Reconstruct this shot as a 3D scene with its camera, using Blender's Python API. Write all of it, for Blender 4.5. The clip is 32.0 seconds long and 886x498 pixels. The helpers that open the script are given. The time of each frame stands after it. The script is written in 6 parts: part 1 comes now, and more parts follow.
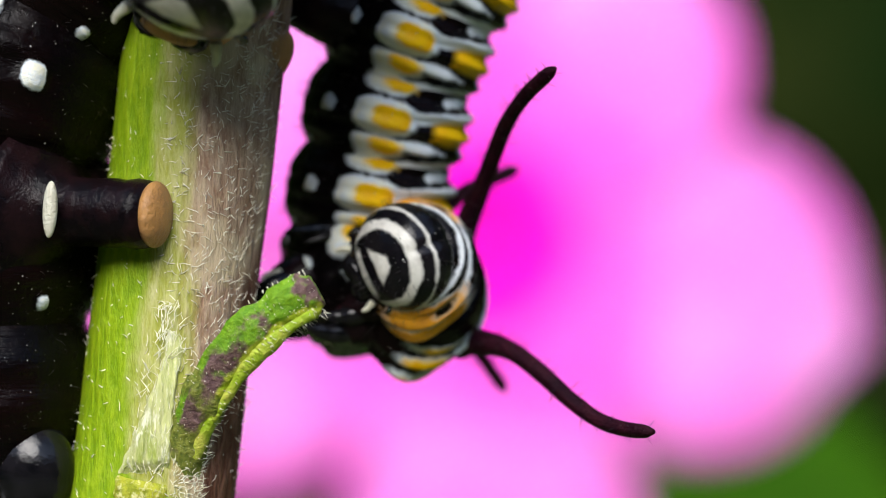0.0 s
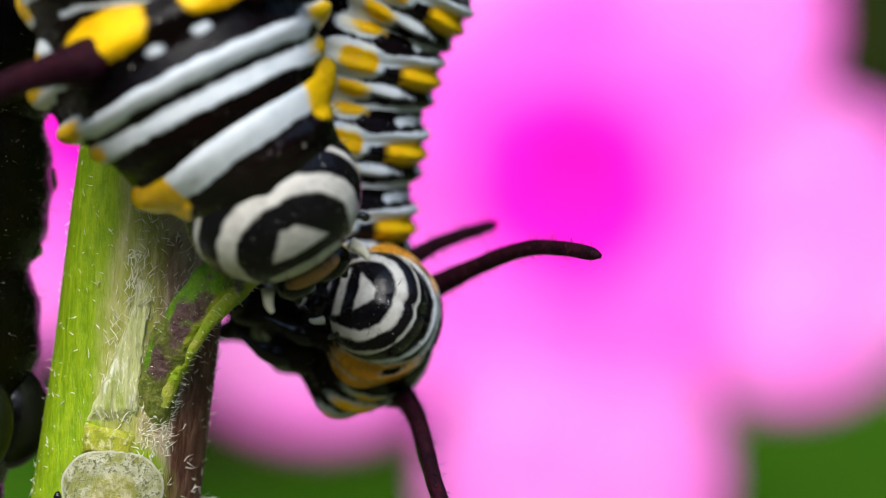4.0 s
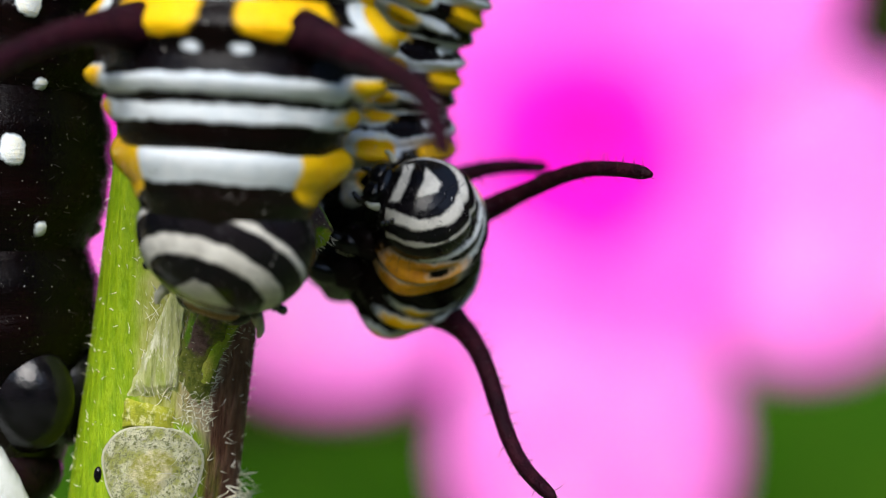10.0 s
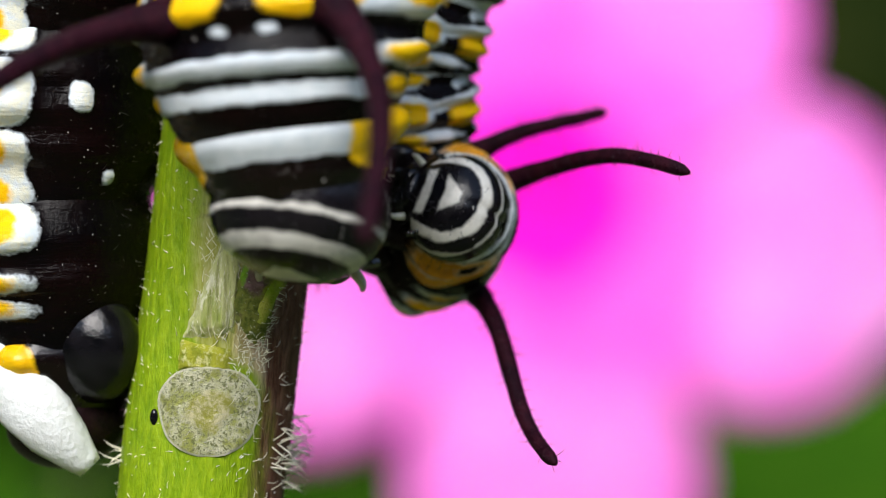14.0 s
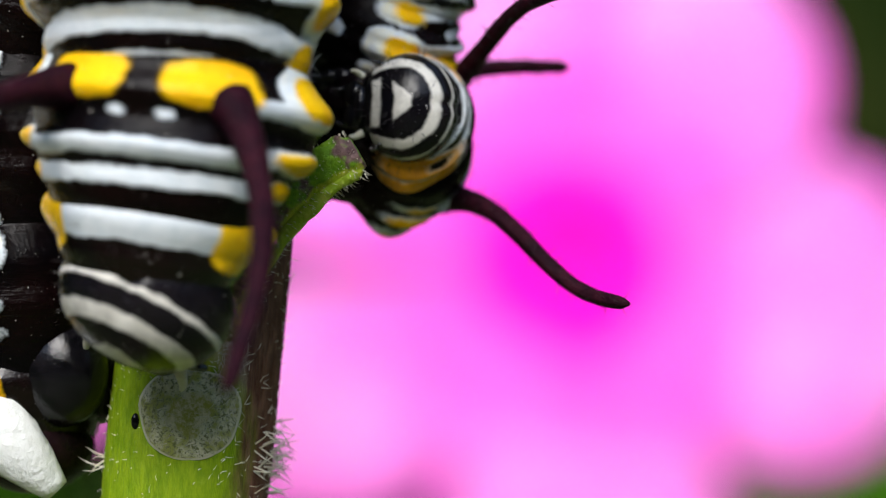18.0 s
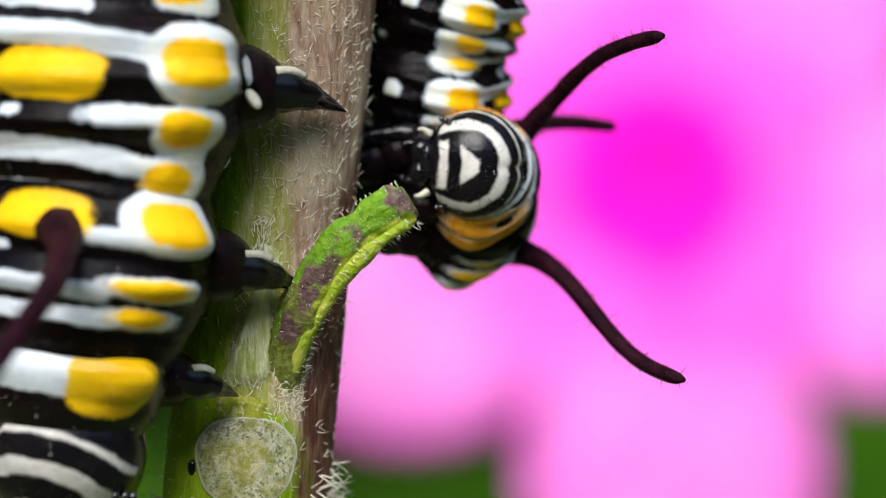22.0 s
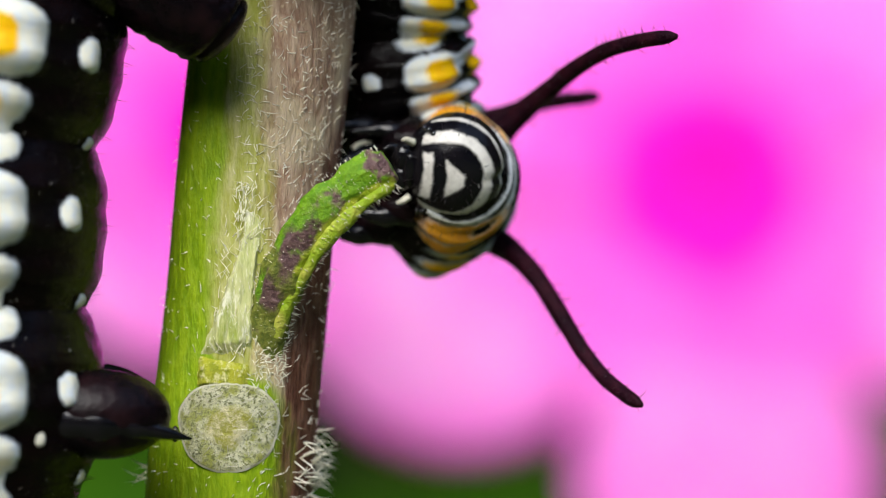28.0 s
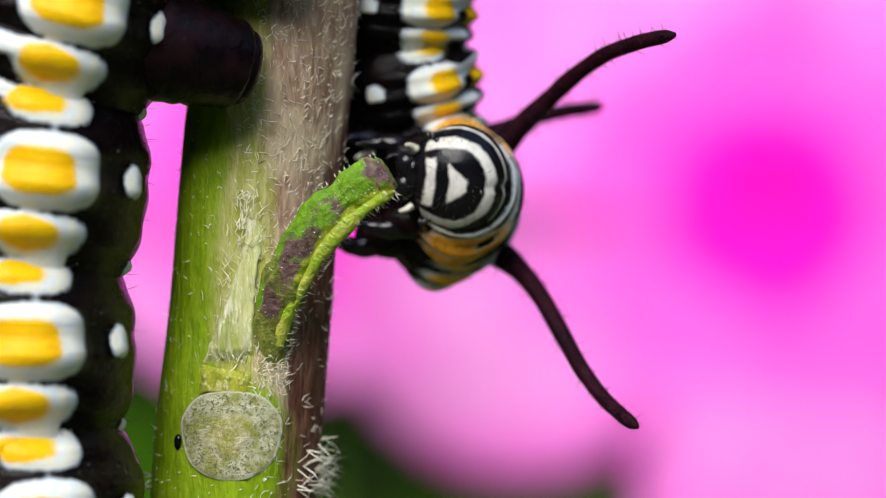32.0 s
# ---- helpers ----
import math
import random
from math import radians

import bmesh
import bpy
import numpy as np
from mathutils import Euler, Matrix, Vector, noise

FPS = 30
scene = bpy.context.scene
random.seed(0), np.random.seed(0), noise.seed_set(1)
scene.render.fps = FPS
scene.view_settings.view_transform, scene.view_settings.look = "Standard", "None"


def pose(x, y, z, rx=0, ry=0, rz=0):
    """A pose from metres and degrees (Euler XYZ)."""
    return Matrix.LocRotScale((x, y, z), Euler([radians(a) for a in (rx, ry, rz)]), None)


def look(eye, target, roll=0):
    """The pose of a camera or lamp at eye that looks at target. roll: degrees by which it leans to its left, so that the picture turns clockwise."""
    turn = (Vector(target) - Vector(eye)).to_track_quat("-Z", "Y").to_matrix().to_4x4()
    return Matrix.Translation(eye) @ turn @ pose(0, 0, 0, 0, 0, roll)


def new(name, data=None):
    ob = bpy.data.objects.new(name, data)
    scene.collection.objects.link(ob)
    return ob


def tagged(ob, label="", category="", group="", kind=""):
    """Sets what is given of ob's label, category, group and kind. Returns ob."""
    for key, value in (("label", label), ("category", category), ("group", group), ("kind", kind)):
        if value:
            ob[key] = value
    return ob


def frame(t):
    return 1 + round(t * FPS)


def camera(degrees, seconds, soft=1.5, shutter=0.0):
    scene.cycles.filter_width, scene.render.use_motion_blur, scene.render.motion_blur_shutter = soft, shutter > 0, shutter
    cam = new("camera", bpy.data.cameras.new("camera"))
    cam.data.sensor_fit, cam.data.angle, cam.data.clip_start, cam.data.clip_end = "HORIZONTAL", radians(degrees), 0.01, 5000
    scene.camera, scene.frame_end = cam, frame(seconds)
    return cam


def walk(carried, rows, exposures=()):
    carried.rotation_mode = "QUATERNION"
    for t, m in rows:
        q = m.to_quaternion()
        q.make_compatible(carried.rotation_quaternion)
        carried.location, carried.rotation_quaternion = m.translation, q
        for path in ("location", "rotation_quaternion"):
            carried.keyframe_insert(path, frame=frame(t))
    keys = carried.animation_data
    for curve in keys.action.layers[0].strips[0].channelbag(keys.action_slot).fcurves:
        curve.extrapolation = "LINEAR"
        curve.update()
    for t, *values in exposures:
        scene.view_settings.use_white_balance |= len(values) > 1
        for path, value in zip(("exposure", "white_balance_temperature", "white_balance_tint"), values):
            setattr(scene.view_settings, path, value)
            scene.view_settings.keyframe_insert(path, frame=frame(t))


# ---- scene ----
# A close view of milkweed caterpillars on a hairy stem before a pink flower. Sizes in the code are millimetres.
MM = 0.001

# ---- camera ----
cam = camera(18.36, 32.0, soft=0.85, shutter=0.0)
cam.data.dof.use_dof = True
cam.data.dof.focus_distance = 58.4 * MM
cam.data.dof.aperture_fstop = 56.0
walk(cam, [
    (0.0, pose(-0.00372, -0.06075, 0.00188, 90.791, -1.317, -5.211)),
    (0.5, pose(-0.00284, -0.06075, 0.00196, 90.471, -1.921, -4.911)),
    (1.0, pose(-0.00195, -0.06075, 0.00207, 90.286, -2.545, -4.023)),
    (1.5, pose(-0.00181, -0.06075, 0.00190, 90.133, -2.663, -4.045)),
    (2.0, pose(-0.00168, -0.06075, 0.00172, 90.262, -2.799, -3.933)),
    (2.5, pose(-0.00125, -0.06075, 0.00179, 90.165, -2.628, -3.250)),
    (3.0, pose(-0.00083, -0.06075, 0.00187, 90.039, -2.438, -2.898)),
    (3.5, pose(-0.00083, -0.06075, 0.00197, 89.791, -2.265, -3.061)),
    (5.5, pose(-0.00079, -0.06075, 0.00245, 89.435, -1.652, -2.578)),
    (6.0, pose(-0.00078, -0.06075, 0.00257, 89.266, -1.489, -2.631)),
    (6.5, pose(-0.00082, -0.06075, 0.00268, 89.012, -1.625, -2.406)),
    (7.0, pose(-0.00088, -0.06075, 0.00276, 88.966, -1.712, -2.557)),
    (7.5, pose(-0.00093, -0.06075, 0.00286, 88.936, -1.826, -2.515)),
    (8.0, pose(-0.00097, -0.06075, 0.00297, 88.635, -1.961, -2.362)),
    (8.5, pose(-0.00128, -0.06075, 0.00294, 88.820, -2.072, -2.453)),
    (9.0, pose(-0.00158, -0.06075, 0.00292, 88.550, -2.185, -2.593)),
    (9.5, pose(-0.00154, -0.06075, 0.00260, 88.879, -2.178, -2.654)),
    (10.0, pose(-0.00149, -0.06075, 0.00230, 88.876, -2.163, -2.814)),
    (10.5, pose(-0.00143, -0.06075, 0.00200, 88.827, -2.171, -2.790)),
    (11.0, pose(-0.00139, -0.06075, 0.00170, 89.156, -2.186, -2.607)),
    (11.5, pose(-0.00145, -0.06075, 0.00166, 89.194, -2.164, -2.617)),
    (12.0, pose(-0.00152, -0.06075, 0.00161, 89.312, -2.126, -2.848)),
    (12.5, pose(-0.00158, -0.06075, 0.00157, 89.211, -2.121, -2.713)),
    (13.0, pose(-0.00164, -0.06075, 0.00152, 89.310, -2.092, -2.760)),
    (13.5, pose(-0.00271, -0.06075, 0.00056, 89.404, -1.787, -3.525)),
    (14.0, pose(-0.00377, -0.06075, -0.00038, 90.154, -1.513, -3.972)),
    (14.5, pose(-0.00453, -0.06075, -0.00176, 91.246, -1.416, -5.241)),
    (16.5, pose(-0.00230, -0.06075, -0.00104, 90.629, -0.664, -2.939)),
    (17.0, pose(-0.00317, -0.06075, -0.00174, 91.270, -0.688, -3.907)),
    (17.5, pose(-0.00285, -0.06075, -0.00187, 91.502, -0.672, -3.740)),
    (18.0, pose(-0.00251, -0.06075, -0.00200, 91.725, -0.595, -3.206)),
    (18.5, pose(-0.00232, -0.06075, -0.00143, 91.130, -0.478, -2.783)),
    (19.0, pose(-0.00214, -0.06075, -0.00087, 91.079, -0.363, -2.298)),
    (19.5, pose(-0.00182, -0.06075, 0.00023, 90.450, -0.287, -2.408)),
    (20.0, pose(-0.00147, -0.06075, 0.00136, 89.795, -0.218, -1.847)),
    (20.5, pose(-0.00154, -0.06075, 0.00127, 89.902, -0.220, -1.508)),
    (21.0, pose(-0.00160, -0.06075, 0.00120, 90.035, -0.212, -1.303)),
    (21.5, pose(-0.00167, -0.06075, 0.00111, 89.865, -0.212, -1.367)),
    (22.0, pose(-0.00174, -0.06075, 0.00103, 89.719, -0.213, -1.310)),
    (22.5, pose(-0.00177, -0.06075, 0.00085, 89.570, -0.224, -1.181)),
    (23.0, pose(-0.00180, -0.06075, 0.00068, 89.652, -0.208, -1.441)),
    (23.5, pose(-0.00184, -0.06075, 0.00050, 89.734, -0.190, -1.542)),
    (24.0, pose(-0.00189, -0.06075, 0.00032, 89.900, -0.169, -1.862)),
    (24.5, pose(-0.00165, -0.06075, 0.00028, 89.941, -0.154, -1.781)),
    (26.5, pose(-0.00071, -0.06075, 0.00012, 89.894, -0.075, -0.662)),
    (27.0, pose(-0.00047, -0.06075, 0.00008, 89.985, -0.046, -0.421)),
    (27.5, pose(-0.00024, -0.06075, 0.00004, 90.053, -0.020, -0.247)),
    (28.0, pose(0.00000, -0.06075, 0.00000, 90.000, 0.000, 0.000)),
    (28.5, pose(0.00018, -0.06075, -0.00005, 90.044, 0.031, 0.172)),
    (29.0, pose(0.00036, -0.06075, -0.00026, 90.180, 0.055, 0.123)),
    (29.5, pose(0.00054, -0.06075, -0.00076, 90.347, 0.068, 0.329)),
    (30.0, pose(0.00073, -0.06075, -0.00081, 90.392, 0.100, 0.500)),
    (30.5, pose(0.00092, -0.06075, -0.00057, 90.314, 0.148, 0.820)),
    (31.0, pose(0.00109, -0.06075, -0.00033, 90.269, 0.191, 0.810)),
    (31.5, pose(0.00128, -0.06075, -0.00039, 90.439, 0.241, 1.118)),
    (32.0, pose(0.00147, -0.06075, -0.00045, 90.587, 0.293, 1.450)),
], exposures=((0, 0.68), (9, 0.64), (13, 0.64), (18, 0.66), (24, 0.64), (27, 0.55), (30, 0.47), (32, 0.48)))

# ---- world, sun and exposure ----
SUN_UP, SUN_TURN = radians(40), radians(195)
world = bpy.data.worlds.new("sky")
scene.world = world
world.use_nodes = True
sky = world.node_tree.nodes.new("ShaderNodeTexSky")
sky.sky_type, sky.sun_disc = "NISHITA", False
sky.sun_elevation, sky.sun_rotation = SUN_UP, SUN_TURN
world.node_tree.links.new(sky.outputs[0], world.node_tree.nodes["Background"].inputs[0])
world.node_tree.nodes["Background"].inputs[1].default_value = 0.17
sun = new("sun", bpy.data.lights.new("sun", "SUN"))
sun.data.energy, sun.data.angle, sun.data.color = 2.7, radians(38), (1.0, 0.98, 0.95)
sun.matrix_world = look((-4.0, -15.0, 13.0), (0, 0, 0))


# ---- materials ----
def material(name, rough=0.5, gloss=0.5):
    m = bpy.data.materials.new(name)
    m.use_nodes = True
    b = m.node_tree.nodes["Principled BSDF"]
    b.inputs["Roughness"].default_value = rough
    b.inputs["Specular IOR Level"].default_value = gloss
    return m, m.node_tree, b


def add_node(nt, kind, **values):
    n = nt.nodes.new(kind)
    for k, v in values.items():
        n.inputs[k.replace("_", " ")].default_value = v
    return n


def grain(nt, scale, detail=4.0, rough=0.6, stretch=(1, 1, 1)):
    """Noise of that many waves a millimetre."""
    co = nt.nodes.new("ShaderNodeTexCoord")
    mp = nt.nodes.new("ShaderNodeMapping")
    mp.inputs["Scale"].default_value = [1000 * s for s in stretch]
    nt.links.new(co.outputs["Object"], mp.inputs[0])
    n = add_node(nt, "ShaderNodeTexNoise", Scale=scale, Detail=detail, Roughness=rough)
    nt.links.new(mp.outputs[0], n.inputs["Vector"])
    return n.outputs["Fac"]


def field(nt, name):
    n = nt.nodes.new("ShaderNodeAttribute")
    n.attribute_name = name
    return n.outputs["Fac"]


def math_node(nt, op, a, b=None):
    n = nt.nodes.new("ShaderNodeMath")
    n.operation = op
    for i, v in enumerate((a, b)):
        if v is None:
            continue
        if isinstance(v, (int, float)):
            n.inputs[i].default_value = v
        else:
            nt.links.new(v, n.inputs[i])
    return n.outputs[0]


def ramp01(nt, v, lo, hi, a=0.0, b=1.0):
    n = nt.nodes.new("ShaderNodeMapRange")
    n.interpolation_type = "SMOOTHSTEP"
    for i, x in enumerate((lo, hi, a, b)):
        n.inputs[i + 1].default_value = x
    nt.links.new(v, n.inputs[0])
    return n.outputs[0]


def mixed(nt, fac, a, b):
    n = nt.nodes.new("ShaderNodeMix")
    n.data_type = "RGBA"
    if isinstance(fac, (int, float)):
        n.inputs[0].default_value = fac
    else:
        nt.links.new(fac, n.inputs[0])
    for i, v in ((6, a), (7, b)):
        if isinstance(v, tuple):
            n.inputs[i].default_value = (*v, 1)
        else:
            nt.links.new(v, n.inputs[i])
    return n.outputs[2]


def bump(nt, b, height, depth, strength=1.0):
    n = add_node(nt, "ShaderNodeBump", Strength=strength, Distance=depth * MM)
    nt.links.new(height, n.inputs["Height"])
    nt.links.new(n.outputs[0], b.inputs["Normal"])


def skin(name, black, brown, white, shade, yellow, orange, rough, coat, gloss=0.5, relief=0.7):
    """Caterpillar skin: black with pale and yellow marks that the mesh carries as distances in millimetres."""
    m, nt, b = material(name, rough, gloss)
    wob = math_node(nt, "MULTIPLY", math_node(nt, "SUBTRACT", grain(nt, 1.6, 3), 0.5), 0.22)
    fine = math_node(nt, "MULTIPLY", math_node(nt, "SUBTRACT", grain(nt, 9, 2), 0.5), 0.06)
    edge = math_node(nt, "ADD", wob, fine)
    is_pale = ramp01(nt, math_node(nt, "ADD", field(nt, "pale"), edge), -0.035, 0.035)
    is_gold = ramp01(nt, math_node(nt, "ADD", field(nt, "gold"), edge), -0.05, 0.05)
    dark = mixed(nt, ramp01(nt, grain(nt, 0.7, 5), 0.35, 0.7), black, brown)
    white = mixed(nt, field(nt, "flank"), white, (0.82, 0.81, 0.66))
    pale = mixed(nt, ramp01(nt, grain(nt, 2.5, 6, 0.7), 0.38, 0.66), white, shade)
    pale = mixed(nt, ramp01(nt, field(nt, "pale"), 0.0, 0.05), shade, pale)
    gold = mixed(nt, ramp01(nt, grain(nt, 1.6, 5, 0.7), 0.4, 0.75), yellow, orange)
    col = mixed(nt, is_gold, mixed(nt, is_pale, dark, pale), gold)
    col = mixed(nt, ramp01(nt, grain(nt, 13, 1, 0.5), 0.76, 0.80), col, (0.5, 0.48, 0.45))
    nt.links.new(col, b.inputs["Base Color"])
    b.inputs["Coat Weight"].default_value = coat
    b.inputs["Coat Roughness"].default_value = 0.22
    nt.links.new(ramp01(nt, grain(nt, 3, 4), 0.3, 0.7, rough - 0.1, rough + 0.15), b.inputs["Roughness"])
    h = math_node(nt, "ADD", math_node(nt, "MULTIPLY", grain(nt, 7, 5, 0.65), 0.45), math_node(nt, "MULTIPLY", is_pale, 0.25))
    h = math_node(nt, "ADD", h, math_node(nt, "MULTIPLY", grain(nt, 2.2, 3, 0.5, (0.5, 0.5, 3.0)), 0.7))
    bump(nt, b, h, 0.09, relief)
    return m


BODY = skin("caterpillar_skin", (0.002, 0.0015, 0.002), (0.005, 0.0018, 0.0018), (0.76, 0.81, 0.85), (0.66, 0.73, 0.78), (0.92, 0.56, 0.006), (0.88, 0.44, 0.004), 0.15, 0.0, 0.12)
NECK = skin("glossy_neck_skin", (0.002, 0.0015, 0.002), (0.005, 0.0018, 0.0018), (0.76, 0.81, 0.85), (0.66, 0.73, 0.78), (0.92, 0.56, 0.006), (0.88, 0.44, 0.004), 0.16, 0.05, 0.40, 0.35)
COLLAR = skin("orange_barred_skin", (0.002, 0.0015, 0.002), (0.005, 0.0018, 0.0018), (0.90, 0.92, 0.92), (0.75, 0.78, 0.80), (0.88, 0.40, 0.02), (0.62, 0.24, 0.03), 0.24, 0.0, 0.2)
FACE = skin("head_capsule", (0.004, 0.004, 0.006), (0.010, 0.008, 0.010), (0.74, 0.72, 0.66), (0.55, 0.53, 0.48), (0.60, 0.36, 0.16), (0.5, 0.28, 0.1), 0.13, 0.03, 0.24, 0.3)


def plain(name, a, b2, scale, rough, depth, gloss=0.5, coat=0.0, detail=5):
    m, nt, b = material(name, rough, gloss)
    nt.links.new(mixed(nt, ramp01(nt, grain(nt, scale, detail), 0.35, 0.68), a, b2), b.inputs["Base Color"])
    b.inputs["Coat Weight"].default_value = coat
    bump(nt, b, grain(nt, scale * 4, 4), depth)
    return m


HORN = plain("horn_skin", (0.012, 0.002, 0.006), (0.030, 0.005, 0.011), 2.0, 0.5, 0.08, 0.07)
LEG = plain("leg_shell", (0.003, 0.003, 0.004), (0.009, 0.008, 0.010), 2.0, 0.12, 0.015, 0.35, 0.05)
BLACK_SKIN = plain("black_skin", (0.003, 0.002, 0.003), (0.012, 0.005, 0.006), 1.5, 0.24, 0.035, 0.12, 0.0)
TAN = plain("tan_skin", (0.46, 0.23, 0.07), (0.30, 0.15, 0.06), 2.0, 0.45, 0.06)
CREAM = plain("cream_skin", (0.72, 0.70, 0.56), (0.55, 0.52, 0.40), 3.0, 0.45, 0.06)
WHITE_PLATE = plain("white_plate", (0.88, 0.90, 0.88), (0.74, 0.76, 0.72), 1.2, 0.4, 0.06, 0.3)
BRISTLE = plain("black_bristle", (0.01, 0.008, 0.01), (0.02, 0.012, 0.012), 2.0, 0.4, 0.0)
PALE_HAIR = plain("pale_hair", (0.92, 0.89, 0.76), (0.80, 0.75, 0.58), 0.8, 0.5, 0.0)
EYE_BLACK = plain("eye_lens", (0.004, 0.004, 0.005), (0.01, 0.01, 0.012), 3.0, 0.08, 0.0, 0.8, 0.6)


def stem_material():
    m, nt, b = material("stem_skin", 0.5, 0.25)
    long = (1, 1, 0.25)
    n1, n2, n3 = grain(nt, 1.4, 5, 0.6, long), grain(nt, 6, 4, 0.7, long), grain(nt, 0.5, 3)
    shift = math_node(nt, "MULTIPLY", math_node(nt, "SUBTRACT", n1, 0.5), 0.8)
    side = math_node(nt, "ADD", field(nt, "side"), shift)
    streak = math_node(nt, "ADD", field(nt, "streak"), shift)
    green = mixed(nt, ramp01(nt, n2, 0.3, 0.7), (0.17, 0.30, 0.002), (0.31, 0.44, 0.008))
    green = mixed(nt, ramp01(nt, grain(nt, 3.0, 5, 0.7), 0.55, 0.72), green, (0.30, 0.43, 0.02))
    pale = mixed(nt, ramp01(nt, n2, 0.35, 0.7), (0.34, 0.36, 0.05), (0.54, 0.53, 0.22))
    brown = mixed(nt, ramp01(nt, n2, 0.35, 0.7), (0.27, 0.16, 0.10), (0.52, 0.39, 0.27))
    brown = mixed(nt, ramp01(nt, n3, 0.45, 0.6), brown, (0.54, 0.43, 0.28))
    brown = mixed(nt, ramp01(nt, grain(nt, 4.0, 5, 0.75), 0.56, 0.70), brown, (0.56, 0.43, 0.28))
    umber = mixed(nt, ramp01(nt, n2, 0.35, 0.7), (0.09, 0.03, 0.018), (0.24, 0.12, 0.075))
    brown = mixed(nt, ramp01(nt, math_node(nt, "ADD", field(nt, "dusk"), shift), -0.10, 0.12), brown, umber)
    c1 = mixed(nt, ramp01(nt, streak, -0.12, 0.12), green, pale)
    col = mixed(nt, ramp01(nt, side, -0.12, 0.2), c1, brown)
    nt.links.new(col, b.inputs["Base Color"])
    b.inputs["Subsurface Weight"].default_value = 0.1
    b.inputs["Subsurface Radius"].default_value = (0.0004, 0.0004, 0.0001)
    bump(nt, b, math_node(nt, "ADD", n2, n1), 0.12, 0.8)
    return m


STEM = stem_material()


def stub_material():
    m, nt, b = material("stub_skin", 0.5, 0.4)
    n1, n2 = grain(nt, 1.5, 4), grain(nt, 7, 4, 0.7)
    f = math_node(nt, "ADD", field(nt, "side"), math_node(nt, "MULTIPLY", math_node(nt, "SUBTRACT", n1, 0.5), 0.8))
    green = mixed(nt, ramp01(nt, n2, 0.3, 0.7), (0.10, 0.26, 0.003), (0.21, 0.40, 0.010))
    purple = mixed(nt, ramp01(nt, n2, 0.3, 0.7), (0.085, 0.04, 0.045), (0.22, 0.13, 0.12))
    lime = mixed(nt, ramp01(nt, n2, 0.3, 0.7), (0.32, 0.46, 0.006), (0.58, 0.60, 0.06))
    up = math_node(nt, "ADD", field(nt, "along"), math_node(nt, "MULTIPLY", math_node(nt, "SUBTRACT", grain(nt, 1.1, 4), 0.5), 1.3))
    mid = mixed(nt, ramp01(nt, up, 0.58, 0.74), purple, green)
    col = mixed(nt, ramp01(nt, f, 0.25, 0.5), mixed(nt, ramp01(nt, f, -0.85, -0.65), green, mid), lime)
    olive = mixed(nt, ramp01(nt, n2, 0.3, 0.7), (0.085, 0.12, 0.008), (0.24, 0.26, 0.04))
    col = mixed(nt, ramp01(nt, up, 0.24, 0.42), olive, col)
    col = mixed(nt, ramp01(nt, up, 0.98, 1.08), col, purple)
    nt.links.new(col, b.inputs["Base Color"])
    bump(nt, b, math_node(nt, "ADD", n2, n1), 0.10, 0.8)
    return m


STUB = stub_material()


def bark_material(name, dark, mid, pale, stretch=(1, 1, 0.22)):
    """Torn fibrous bark: dark clefts, flesh and pale strands along the stem."""
    m, nt, b = material(name, 0.5, 0.35)
    n1, n2 = grain(nt, 2.2, 5, 0.65, stretch), grain(nt, 7, 5, 0.75, stretch)
    c = mixed(nt, ramp01(nt, n1, 0.36, 0.52), dark, mid)
    c = mixed(nt, ramp01(nt, n2, 0.50, 0.64), c, pale)
    nt.links.new(c, b.inputs["Base Color"])
    b.inputs["Subsurface Weight"].default_value = 0.1
    b.inputs["Subsurface Radius"].default_value = (0.0003, 0.0003, 0.0001)
    bump(nt, b, math_node(nt, "ADD", n1, n2), 0.10, 0.9)
    return m


def scar_material():
    m, nt, b = material("leaf_scar", 0.6, 0.4)
    n1, n2 = grain(nt, 3.5, 6, 0.8), grain(nt, 14, 4, 0.8)
    c = mixed(nt, ramp01(nt, n1, 0.40, 0.56), (0.50, 0.52, 0.12), (0.90, 0.88, 0.62))
    c = mixed(nt, ramp01(nt, math_node(nt, "MULTIPLY", n2, ramp01(nt, field(nt, "side"), 0.1, 0.6, 0.93, 1.04)), 0.525, 0.60), c, (0.25, 0.27, 0.08))
    mid = math_node(nt, "ADD", field(nt, "side"), math_node(nt, "MULTIPLY", math_node(nt, "SUBTRACT", grain(nt, 1.6, 4), 0.5), 1.0))
    c = mixed(nt, ramp01(nt, mid, 0.25, 0.55), mixed(nt, ramp01(nt, n1, 0.40, 0.62), (0.50, 0.48, 0.07), (0.92, 0.85, 0.52)), c)
    c = mixed(nt, ramp01(nt, field(nt, "side"), 0.945, 0.965), c, (0.88, 0.86, 0.62))
    nt.links.new(c, b.inputs["Base Color"])
    bump(nt, b, math_node(nt, "ADD", n1, n2), 0.12, 0.9)
    return m


SCAR = scar_material()


